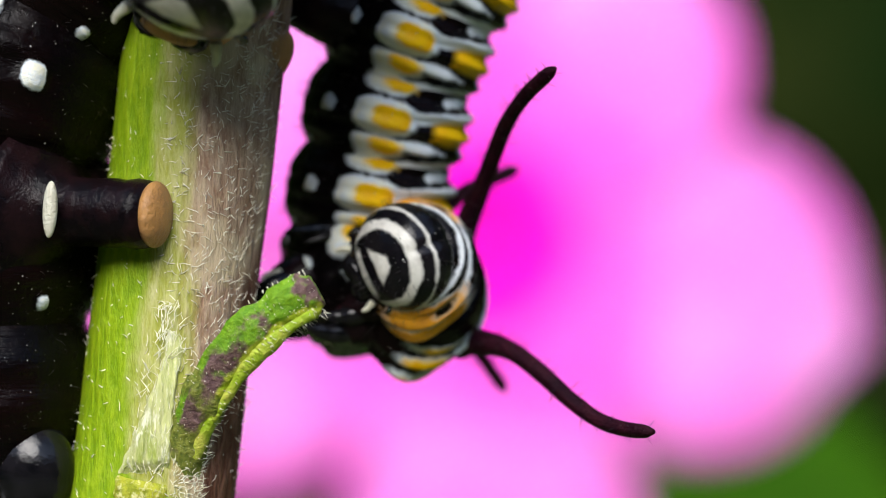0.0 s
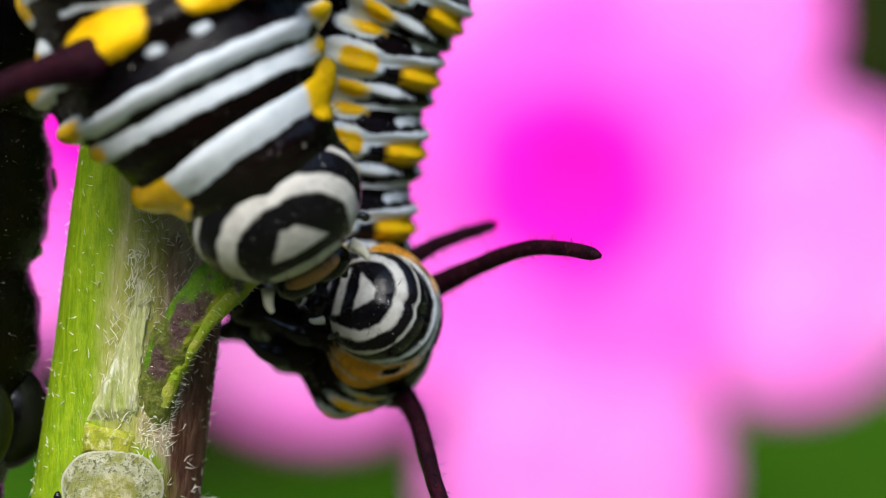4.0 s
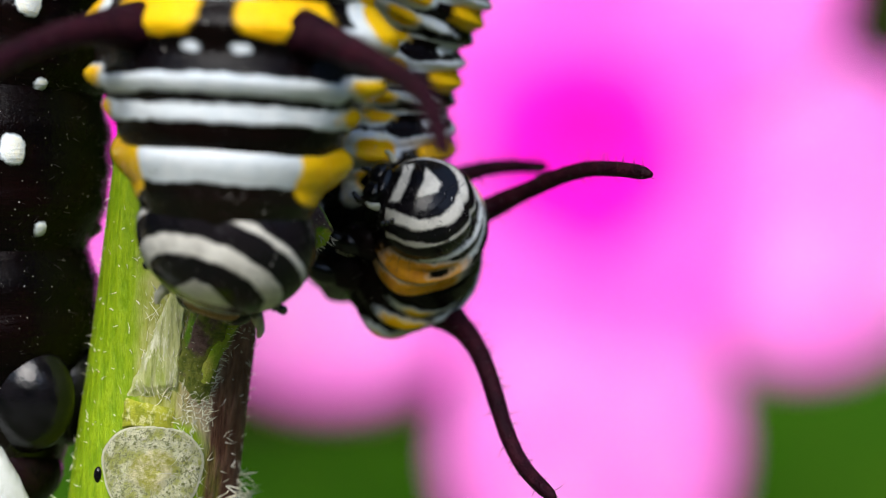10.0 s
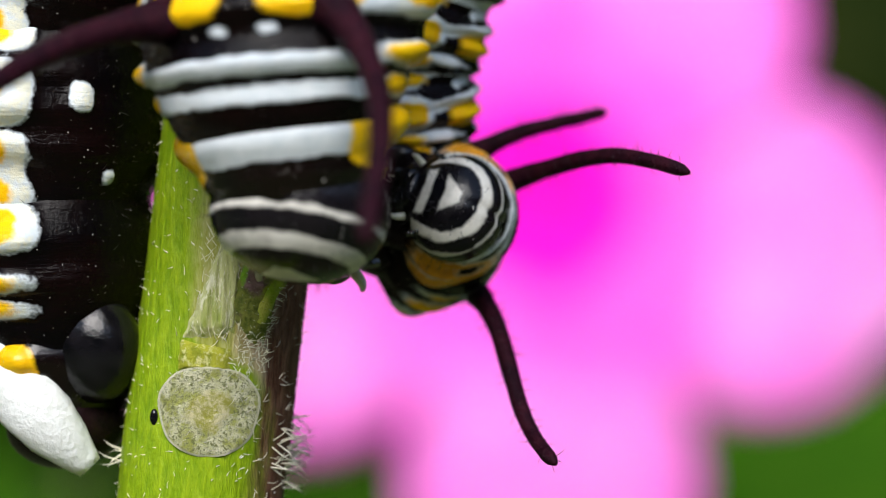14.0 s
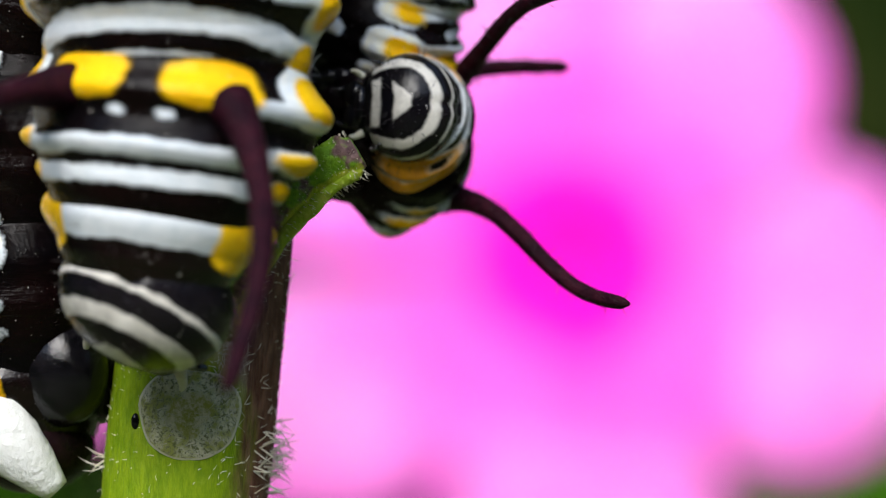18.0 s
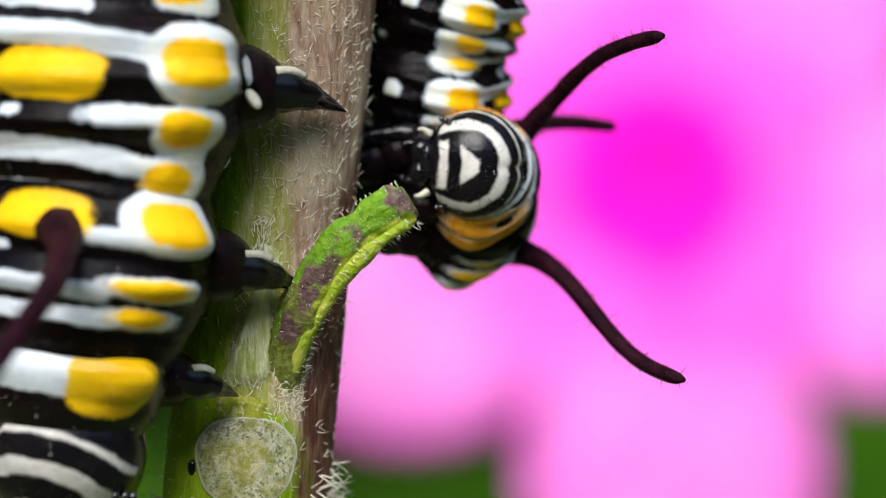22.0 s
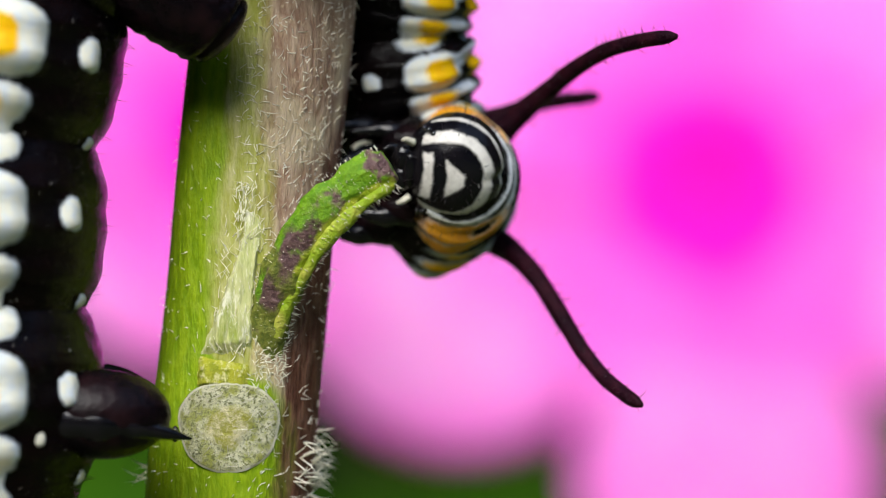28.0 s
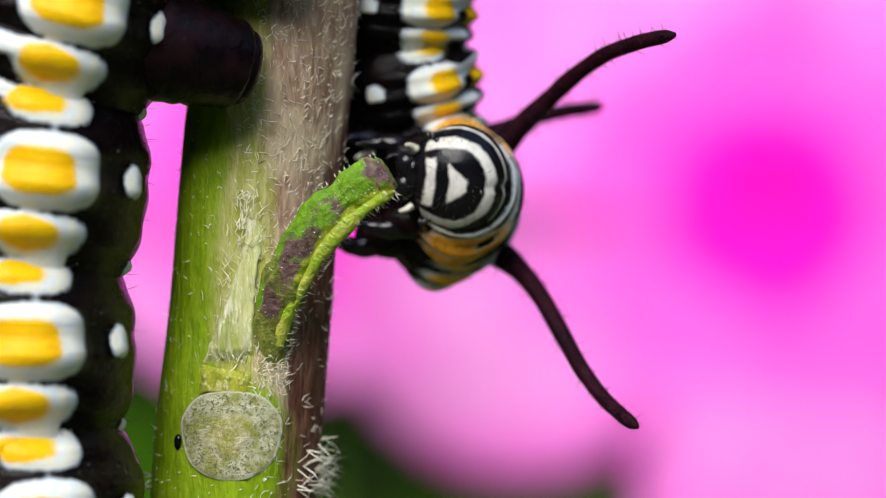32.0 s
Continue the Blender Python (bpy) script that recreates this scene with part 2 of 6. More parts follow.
def petal_material():
    m, nt, b = material("petal", 0.55, 0.12)
    n = grain(nt, 0.053, 4)
    r = math_node(nt, "ADD", field(nt, "side"), math_node(nt, "MULTIPLY", math_node(nt, "SUBTRACT", n, 0.5), 0.08))
    pink = mixed(nt, ramp01(nt, n, 0.3, 0.7), (0.95, 0.080, 0.63), (0.97, 0.135, 0.70))
    light = mixed(nt, ramp01(nt, n, 0.3, 0.7), (0.96, 0.20, 0.72), (0.97, 0.37, 0.81))
    pale = math_node(nt, "MULTIPLY", ramp01(nt, r, 0.30, 0.62), ramp01(nt, field(nt, "mid"), 0.40, 1.0, 1.0, 0.35))
    col = mixed(nt, pale, pink, light)
    col = mixed(nt, ramp01(nt, r, 0.185, 0.25), (0.95, 0.003, 0.56), col)
    nt.links.new(col, b.inputs["Base Color"])
    b.inputs["Subsurface Weight"].default_value = 0.15
    b.inputs["Subsurface Radius"].default_value = (0.002, 0.0008, 0.002)
    bump(nt, b, grain(nt, 0.8, 4, 0.6), 0.2, 0.5)
    return m


PETAL = petal_material()
EYE_RED = plain("flower_eye", (0.93, 0.003, 0.40), (0.88, 0.003, 0.34), 0.3, 0.6, 0.1, 0.05)
LEAF = plain("leaf_green", (0.020, 0.078, 0.001), (0.036, 0.100, 0.002), 0.08, 0.6, 0.3, 0.03)
DARK_LEAF = plain("hedge_green", (0.004, 0.013, 0.0015), (0.017, 0.022, 0.004), 0.006, 0.8, 3.0, 0.03)
SOIL = plain("soil_and_grass", (0.05, 0.10, 0.015), (0.09, 0.07, 0.035), 0.01, 0.9, 3.0)
GREEN_STALK = plain("green_stalk", (0.10, 0.22, 0.02), (0.16, 0.28, 0.03), 0.2, 0.5, 0.2)


# ---- building ----
def thing(name, at, label, category, group="", kind=""):
    ob = new(name)
    ob.location = Vector(at) * MM
    ob.empty_display_size = 0.001
    return tagged(ob, label, category, group, kind)


def part(name, shape, mat, parent=None, label="", at=(0, 0, 0)):
    """One mesh object from (vertices in mm, faces, fields)."""
    verts, faces, fields = shape
    me = bpy.data.meshes.new(name)
    me.from_pydata([(v[0] * MM, v[1] * MM, v[2] * MM) for v in verts], [], faces)
    me.polygons.foreach_set("use_smooth", [True] * len(me.polygons))
    for key, values in (fields or {}).items():
        a = me.attributes.new(key, "FLOAT", "POINT")
        a.data.foreach_set("value", values)
    me.materials.append(mat)
    me.update()
    ob = new(name, me)
    if parent:
        ob.parent = parent
    ob.location = Vector(at) * MM
    if label:
        ob["label"] = label
    return ob


def moved(shape, m):
    return [tuple(m @ Vector(p)) for p in shape[0]], shape[1], shape[2]


def smooth_line(pts, n):
    """n points along a smooth curve through pts."""
    p = [Vector(q) for q in pts]
    p = [2 * p[0] - p[1]] + p + [2 * p[-1] - p[-2]]
    out = []
    spans = len(p) - 3
    for i in range(n):
        t = i / (n - 1) * spans
        k = min(int(t), spans - 1)
        u = t - k
        a, b, c, d = p[k:k + 4]
        out.append(0.5 * ((2 * b) + (c - a) * u + (2 * a - 5 * b + 4 * c - d) * u * u + (3 * b - a - 3 * c + d) * u ** 3))
    return out


def tube(line, radius, around=16, across=1.0, up=(0, 0, 1), wob=0.0):
    """A closed tube along line; radius is a number or a function of 0..1; across widens it sideways."""
    verts, faces, turn, along = [], [], [], []
    n = len(line)
    prev = None
    for i, p in enumerate(line):
        t = (line[min(i + 1, n - 1)] - line[max(i - 1, 0)]).normalized()
        if prev is None:
            u = Vector(up)
            u = (u - t * u.dot(t))
            if u.length < 1e-3:
                u = t.orthogonal()
            prev = u.normalized()
        else:
            prev = (prev - t * prev.dot(t)).normalized()
        s = t.cross(prev)
        r = radius(i / (n - 1)) if callable(radius) else radius
        for j in range(around):
            a = 2 * math.pi * j / around
            q = r * (1 + (wob * noise.noise(Vector((3 * math.cos(a), 3 * math.sin(a), i * 0.4))) if wob else 0))
            verts.append(p + prev * (math.cos(a) * q) + s * (math.sin(a) * q * across))
            turn.append(math.sin(a))
            along.append(i / (n - 1))
    for i in range(n - 1):
        for j in range(around):
            k = (j + 1) % around
            faces.append((i * around + j, i * around + k, (i + 1) * around + k, (i + 1) * around + j))
    for end in (0, n - 1):
        verts.append(Vector(line[end]))
        turn.append(0.0)
        along.append(end / (n - 1))
        c = len(verts) - 1
        for j in range(around):
            k = (j + 1) % around
            q = (end * around + j, end * around + k)
            faces.append((c, q[1], q[0]) if end == 0 else (c, q[0], q[1]))
    return [tuple(v) for v in verts], faces, {"side": turn, "along": along}


def hairs(roots):
    """Thin tapered hairs: (root, way, length, radius, bow)."""
    verts, faces = [], []
    for p, d, l, r, bow in roots:
        p, d = Vector(p), Vector(d).normalized()
        u = d.orthogonal().normalized()
        v = d.cross(u)
        side = (u * random.uniform(-1, 1) + v * random.uniform(-1, 1)) * bow * l
        k = len(verts)
        for f, w in ((0, 1.0), (0.55, 0.75)):
            c = p + d * (l * f) + side * (f * f)
            for j in range(3):
                a = j * 2.094
                verts.append(tuple(c + (u * math.cos(a) + v * math.sin(a)) * (r * w)))
        verts.append(tuple(p + d * l + side))
        for j in range(3):
            i = (j + 1) % 3
            faces.append((k + j, k + i, k + 3 + i, k + 3 + j))
            faces.append((k + 3 + j, k + 3 + i, k + 6))
    return verts, faces, None


def ball(rx, ry, rz, nu=20, nv=14, at=(0, 0, 0)):
    verts, faces = [], []
    for i in range(1, nv):
        b = math.pi * i / nv
        for j in range(nu):
            a = 2 * math.pi * j / nu
            verts.append((at[0] + rx * math.sin(b) * math.cos(a), at[1] + ry * math.sin(b) * math.sin(a), at[2] + rz * math.cos(b)))
    for i in range(nv - 2):
        for j in range(nu):
            k = (j + 1) % nu
            faces.append((i * nu + j, (i + 1) * nu + j, (i + 1) * nu + k, i * nu + k))
    verts += [(at[0], at[1], at[2] + rz), (at[0], at[1], at[2] - rz)]
    t = len(verts) - 2
    for j in range(nu):
        k = (j + 1) % nu
        faces.append((t, j, k))
        faces.append((t + 1, (nv - 2) * nu + k, (nv - 2) * nu + j))
    return verts, faces, None


# ---- ground and distance ----
def ground():
    n, s = 24, 60000.0
    v = [((i / n - 0.5) * s, (j / n - 0.5) * s, -150.0) for j in range(n + 1) for i in range(n + 1)]
    f = [(j * (n + 1) + i, j * (n + 1) + i + 1, (j + 1) * (n + 1) + i + 1, (j + 1) * (n + 1) + i) for j in range(n) for i in range(n)]
    tagged(part("ground", (v, f, None), SOIL), "green and brown garden ground, far out of focus", "ground", kind="structure")


def backdrop():
    """A bank of shrubs round the place, highest behind the flower; its unseen sides screen off low sky."""
    v, f = [], []
    na, nz = 200, 40
    for j in range(nz + 1):
        for i in range(na + 1):
            a = radians(360 * i / na)
            front = max(0.0, math.cos(a)) ** 0.5
            z = -150 + (800 + 1300 * front) * j / nz
            r = 1500 + 90 * noise.fractal(Vector((4 * math.cos(a), 4 * math.sin(a), z / 160)), 0.8, 2.0, 4)
            v.append((r * math.sin(a), r * math.cos(a), z))
    for j in range(nz):
        for i in range(na):
            k = j * (na + 1) + i
            f.append((k, k + 1, k + na + 2, k + na + 1))
    tagged(part("backdrop", (v, f, None), DARK_LEAF), "dark green shrubs far behind, blurred; unseen sides added to screen the sky", "shrubs", kind="structure")


ground()
backdrop()


# ---- flower and leaves behind ----
def petal_shape(length, width, cup, seed, droop=0.0):
    rnd = random.Random(seed)
    nu, nv = 26, 22
    top, low = [], []
    sides, mids = [], []
    ph = rnd.uniform(0, 6)
    for i in range(nu + 1):
        u = i / nu
        w = width * (0.16 + 0.84 * math.sin(min(u * 1.55, 1.0) * math.pi / 2)) * math.sqrt(max(0.0, 1 - max(0.0, (u - 0.52) / 0.48) ** 2.3) + 1e-4)
        for j in range(nv + 1):
            s = j / nv * 2 - 1
            x = w * s
            y = length * (u - 0.05 * u * s * s) + 0.4 * math.sin(7 * s + ph) * u
            z = cup * (u ** 2) * 4 - droop * u ** 3 + 0.12 * math.sin(2.2 * s + ph) * u
            top.append((x, y, z))
            low.append((x, y, z - 0.15))
            sides.append(math.hypot(x, y) / 64.0)
            mids.append(abs(s))
    n = (nu + 1) * (nv + 1)
    f = []
    for i in range(nu):
        for j in range(nv):
            k = i * (nv + 1) + j
            f.append((k, k + nv + 1, k + nv + 2, k + 1))
            f.append((n + k, n + k + 1, n + k + nv + 2, n + k + nv + 1))
    rim = [j for j in range(nv + 1)] + [i * (nv + 1) + nv for i in range(1, nu + 1)] + [nu * (nv + 1) + j for j in range(nv - 1, -1, -1)] + [i * (nv + 1) for i in range(nu - 1, 0, -1)]
    for a, b in zip(rim, rim[1:] + rim[:1]):
        f.append((a, b, n + b, n + a))
    return top + low, f, {"side": sides + sides, "mid": mids + mids}


def flower(at, turn, lengths, widths, tip, label, droops=(0, 0, 0, 0, 0)):
    fl = thing("pink_flower", at, label, "flower", "pink flowers")
    face = Matrix.Rotation(radians(90 + tip), 4, "X")
    for k in range(5):
        m = face @ Matrix.Rotation(radians(turn + 72 * k), 4, "Z") @ Matrix.Translation((0, 2.5, 0.06 * k))
        part("petal", moved(petal_shape(lengths[k], widths[k], -0.8, k, droops[k]), m), PETAL, fl)
    part("flower_eye", moved(ball(3.4, 3.4, 0.5), face), EYE_RED, fl, "deep magenta eye of the flower")
    x, y, z = at
    stalk = smooth_line([(0, 0.8, 0), (0, 19, -5), (2, 30, -40), (4, 32, -150 - z)], 24)
    part("flower_stalk", tube(stalk, lambda u: 1.0 + 0.3 * u, 10), GREEN_STALK, fl, "green stalk of the flower")
    return fl


SPOT = (42.4, 380.5, 10.55)
flower(SPOT, -104, (66, 57, 74, 73, 80), (26.8, 25, 42, 28.8, 24.4), 0, "large pink flower with a magenta eye, out of focus", (6, 0, 0, 26, 6))
flower((-41.0, 484.5, 21.4), -85, (48, 51, 51, 48, 43), (32, 32, 32, 32, 32), 3, "pink flower behind the stem, out of focus")


def leaf(at, m, length, width, label):
    lf = thing("green_leaf", at, label, "leaf", "leaves behind the flower")
    nu, nv = 20, 10
    top, low = [], []
    for i in range(nu + 1):
        u = i / nu
        w = width * math.sin(math.pi * u ** 0.8) ** 0.8 + 0.3
        for j in range(nv + 1):
            s = j / nv * 2 - 1
            p = m @ Vector((w * s, length * (u - 0.5), 0.18 * w * abs(s) - 3.0 * (u - 0.5) ** 2))
            q = m @ Vector((w * s, length * (u - 0.5), 0.18 * w * abs(s) - 3.0 * (u - 0.5) ** 2 - 0.4))
            top.append(tuple(p))
            low.append(tuple(q))
    n = len(top)
    f = []
    for i in range(nu):
        for j in range(nv):
            k = i * (nv + 1) + j
            f.append((k, k + nv + 1, k + nv + 2, k + 1))
            f.append((n + k, n + k + 1, n + k + nv + 2, n + k + nv + 1))
    rim = [j for j in range(nv + 1)] + [i * (nv + 1) + nv for i in range(1, nu + 1)] + [nu * (nv + 1) + j for j in range(nv - 1, -1, -1)] + [i * (nv + 1) for i in range(nu - 1, 0, -1)]
    for a, b in zip(rim, rim[1:] + rim[:1]):
        f.append((a, b, n + b, n + a))
    part("blade", (top + low, f, None), LEAF, lf)
    root = m @ Vector((0, -length * 0.5, 0))
    part("leaf_stalk", tube(smooth_line([root, root + Vector((0, 6, -20)), (root.x, root.y + 10, -150 - at[2])], 16), 0.8, 8), GREEN_STALK, lf)
    return lf


def facing(turn, lean):
    return Matrix.Rotation(radians(90 + lean), 4, "X") @ Matrix.Rotation(radians(turn), 4, "Z")


leaf((110.4, 534.5, -60.8), facing(20, -20), 136, 51, "bright green leaf below the flower, out of focus")
leaf((8.8, 523.8, -88.0), facing(75, -25), 154, 43, "green leaf under the pink flower, out of focus")
leaf((-88.0, 512.5, -79.2), facing(-30, -15), 131, 48, "green leaf beside the stem, out of focus")


# ---- the stem ----
STEM_TOP, STEM_LOW = Vector((-3.93, 0.0, 3.64)), Vector((-4.78, 0.0, -5.49))
STEM_R = 1.80
SLOPE = (STEM_TOP - STEM_LOW) / (STEM_TOP.z - STEM_LOW.z)


def axis(z):
    return STEM_LOW + SLOPE * (z - STEM_LOW.z)


def stem_radius(z, a):
    r = STEM_R + 0.05 * noise.noise(Vector((math.cos(a) * 1.3, math.sin(a) * 1.3, z * 0.35)))
    r += 0.05 * math.exp(-((z + 4.0) / 2.0) ** 2)
    return r * (1 + 0.02 * math.cos(5 * a))


def on_stem(z, a):
    """A point of the stem's skin; a = 0 to the right, 90 to the back, 270 to the viewer."""
    w = radians(a)
    r = stem_radius(z, w)
    return axis(z) + Vector((math.cos(w), math.sin(w), 0)) * r, Vector((math.cos(w), math.sin(w), 0))


def brown_from(z):
    return -0.10 + 0.095 * min(7.5, max(0.0, 3.6 - z)) - 0.26 * math.exp(-((z + 2.3) / 0.75) ** 2)


def pale_from(z):
    return -0.40 + (0.0 if z > -2.2 else min(1.2, (-2.2 - z) * 1.1))


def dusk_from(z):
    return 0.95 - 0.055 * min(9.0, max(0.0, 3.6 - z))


def bark_patch(z0, z1, left, right, lift, rough, rows=40, cols=26):
    """A raised tongue of torn bark lying on the stem, with ragged sides."""
    verts, faces = [], []
    for i in range(rows + 1):
        u = i / rows
        z = z0 + (z1 - z0) * u
        for j in range(cols + 1):
            q = j / cols
            x = left(u) + (right(u) - left(u)) * q + 0.05 * noise.noise(Vector((q * 2, z * 5, 2)))
            zz = z + 0.07 * noise.noise(Vector((x * 5, u * 3, 7)))
            c = axis(zz)
            y = c.y - math.sqrt(max(0.01, STEM_R ** 2 - (x - c.x) ** 2))
            rim = min(1.0, 7 * q, 7 * (1 - q), 9 * u + 0.1, 2.2 * (1 - u))
            fold = noise.noise(Vector((x * 5, z * 0.8, 1))) + 0.6 * noise.noise(Vector((x * 12, z * 1.6, 5)))
            verts.append((x, y + 0.12 - rim * (0.12 + lift + rough * fold), zz))
    for i in range(rows):
        for j in range(cols):
            k = i * (cols + 1) + j
            faces.append((k, k + 1, k + cols + 2, k + cols + 1))
    return verts, faces, None


def build_stem():
    st = thing("milkweed_stem", axis(-150), "hairy green and brown milkweed stem with a leaf scar", "stem")
    base = axis(-150)
    zs = [-150 + 138 * i / 40 for i in range(40)] + [-12 + 26 * i / 150 for i in range(151)] + [14 + 40 * i / 10 for i in range(1, 11)]
    na = 96
    v, f, side, streak, dusk = [], [], [], [], []
    for z in zs:
        for j in range(na):
            a = 2 * math.pi * j / na
            r = stem_radius(z, a)
            v.append(axis(z) + Vector((math.cos(a), math.sin(a), 0)) * r - base)
            # the colour border runs from upper left to lower right
            side.append(math.cos(a) - brown_from(z))
            streak.append(math.cos(a) - pale_from(z))
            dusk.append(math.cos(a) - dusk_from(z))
    for i in range(len(zs) - 1):
        for j in range(na):
            k = (j + 1) % na
            f.append((i * na + j, i * na + k, (i + 1) * na + k, (i + 1) * na + j))
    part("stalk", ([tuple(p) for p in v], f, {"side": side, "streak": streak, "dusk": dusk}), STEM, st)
    # fine hairs, thicker on the brown side
    rnd = random.Random(4)
    roots = []
    for _ in range(9500):
        z, a = rnd.uniform(-9, 12), rnd.uniform(175, 375)
        brown = math.cos(radians(a)) > brown_from(z) - 0.2
        umber = math.cos(radians(a)) > dusk_from(z) - 0.03
        if rnd.random() < (0.88 if umber else 0.45 if brown else 0.91):
            continue
        p, nrm = on_stem(z, a)
        tang = Vector((-nrm.y, nrm.x, 0))
        d = nrm * rnd.uniform(0.06, 0.45) + Vector((0, 0, rnd.uniform(-0.4, 1.0))) + tang * rnd.uniform(-0.9, 0.9)
        roots.append((p - base, d, rnd.uniform(0.08, 0.26) * (1.0 if brown else 0.6), rnd.uniform(0.009, 0.016), 0.8))
    part("stem_hair", hairs(roots), PALE_HAIR, st, "short pale hairs")["kind"] = "stuff"
    # tuft at the right edge by the scar
    roots = []
    for n in range(79):
        z = rnd.gauss(-4.85, 0.48)
        p, nrm = on_stem(z, rnd.uniform(322, 385) if n < 74 else rnd.uniform(178, 200))
        d = nrm + Vector((0, 0, rnd.uniform(-0.8, 0.9)))
        roots.append((p - base, d, rnd.uniform(0.25, 0.66), rnd.uniform(0.016, 0.030), 0.45))
    part("hair_tuft", hairs(roots), PALE_HAIR, st, "tuft of longer pale hairs")
    # the round scar where a leaf fell
    sv, sf, ss = [], [], []
    n = 40
    cx, cz, rad = -4.62, -3.84, 1.13
    for i in range(15):
        q = i / 14
        for j in range(n):
            a = 2 * math.pi * j / n
            ca, sa = math.cos(a), math.sin(a)
            x, z = cx + rad * 0.96 * q * math.copysign(abs(ca) ** 0.86, ca) * (1 + 0.10 * sa) * (1 + 0.02 * math.sin(7 * a)), cz + rad * 0.86 * q * math.copysign(abs(sa) ** 0.86, sa)
            c = axis(z)
            y = c.y - math.sqrt(max(0.01, (STEM_R + 0.10) ** 2 - (x - c.x) ** 2))
            lift = 0.06 * (1 - q ** 10) + 0.02 * math.exp(-((q - 0.93) / 0.03) ** 2) * (1 + 0.6 * math.sin(5 * a)) + 0.08 * math.exp(-(q / 0.35) ** 2) + 0.07 * noise.noise(Vector((x * 3, z * 3, 0))) + 0.04 * noise.noise(Vector((x * 9, z * 9, 4)))
            sv.append(Vector((x, y - lift, z)) - base)
            ss.append(q)
    for i in range(14):
        for j in range(n):
            k = (j + 1) % n
            sf.append((i * n + j, i * n + k, (i + 1) * n + k, (i + 1) * n + j))
    part("leaf_scar", ([tuple(p) for p in sv], sf, {"side": ss}), SCAR, st, "round pale fibrous leaf scar")
    roots = []
    for _ in range(46):
        q, a = math.sqrt(rnd.random()) * 0.97, rnd.uniform(0, 6.283)
        x, z = cx + rad * q * math.cos(a), cz + rad * 0.87 * q * math.sin(a)
        c = axis(z)
        y = c.y - math.sqrt((STEM_R + 0.10) ** 2 - (x - c.x) ** 2) - 0.07
        roots.append((Vector((x, y, z)) - base, Vector((rnd.uniform(-1, 1), -0.12, rnd.uniform(-1, 1))), rnd.uniform(0.10, 0.40), 0.007, 0.4))
    part("scar_fibre", hairs(roots), PALE_HAIR, st, "fine pale fibres on the scar")["kind"] = "stuff"
    # torn bark between the scar and the stub
    def shifted(shape):
        return moved(shape, Matrix.Translation(-base))
    part("leaf_cushion", shifted(bark_patch(-2.98, -2.24, lambda u: -5.38 + 0.05 * u, lambda u: -4.02 - 0.04 * u, 0.13, 0.03, 20)), CUSHION, st, "yellow-green cushion over the scar")
    part("torn_bark", shifted(bark_patch(-2.36, 1.4, lambda u: -5.35 + 0.95 * min(1, 1.5 * u) ** 0.85 + 0.22 * u ** 3, lambda u: -4.02 - 0.08 * math.sin(3.1 * u) + 0.26 * u, 0.16, 0.07, 70, 34)), STEM_PALE, st, "pale torn bark below the stub")
    # raised green bark; its dark colour paints in the shade of a recess
    part("hollow", shifted(bark_patch(-1.95, 0.6, lambda u: -4.02 + 0.15 * u, lambda u: -3.55 + 0.9 * u, 0.13, 0.05, 30, 16)), RECESS_SHADE, st, "green bark beside the stub, coloured dark for a recess's shade")
    roots = []
    for _ in range(190):
        u = rnd.random()
        z = -2.30 + 3.6 * u
        x = -4.66 + 0.45 * u + rnd.gauss(0, 0.34 * (1 - 0.6 * u))
        c = axis(z)
        y = c.y - math.sqrt(max(0.01, STEM_R ** 2 - (x - c.x) ** 2)) - 0.10
        roots.append((Vector((x, y, z)) - base, Vector((rnd.uniform(-0.5, 0.6), rnd.uniform(-0.22, 0.02), rnd.uniform(0.3, 1))), rnd.uniform(0.10, 0.34), rnd.uniform(0.008, 0.018), 0.5))
    for _ in range(110):
        z = rnd.uniform(-3.0, -1.7)
        p, nrm = on_stem(z, rnd.uniform(283, 307))
        roots.append((p - base, nrm * 0.3 + Vector((rnd.uniform(-0.6, 0.8), 0, rnd.uniform(-0.2, 1))), rnd.uniform(0.12, 0.30), rnd.uniform(0.008, 0.016), 0.6))
    part("bark_fibre", hairs(roots), FIBRE, st, "pale fibres of torn bark")["kind"] = "stuff"
    # the bitten leaf stalk
    line = smooth_line([(-4.02, -1.30, -2.7), (-3.62, -1.95, -1.15), (-2.95, -2.6, 0.26), (-2.00, -3.0, 1.24), (-1.12, -3.2, 1.76)], 44)
    line = [p - base for p in line]
    sh = tube(line, lambda u: (0.22 + 0.05 * min(1, u * 1.8)) * (1 - 0.14 * u) * (1.0 if u < 0.97 else 0.85) * (1 + 0.07 * math.sin(23 * u) + 0.05 * math.sin(41 * u)), 40, 1.95, (0, -1, 0), 0.24)
    stub = part("leaf_stub", sh, STUB, st, "bitten green and purple leaf stalk")
    roots = []
    for _ in range(800):
        i = rnd.randrange(3, len(line) - 1)
        a = rnd.uniform(0, 6.283)
        t = (line[i] - line[i - 1]).normalized()
        s = t.cross(Vector((0, -1, 0))).normalized()
        o = Vector((0, -1, 0)) * math.cos(a) + s * math.sin(a)
        r = (0.22 + 0.05 * min(1, i / 43 * 1.8)) * 0.95
        edge = math.sin(a) > 0.6
        roots.append((line[i] + Vector((0, -1, 0)) * (math.cos(a) * r) + s * (math.sin(a) * r * 1.95), o + t * rnd.uniform(-0.2, 0.7), rnd.uniform(0.06, 0.20) * (1.2 if edge else 0.4), rnd.uniform(0.008, 0.014), 0.3))
    part("stub_hair", hairs(roots), PALE_HAIR, stub, "short pale hairs")["kind"] = "stuff"
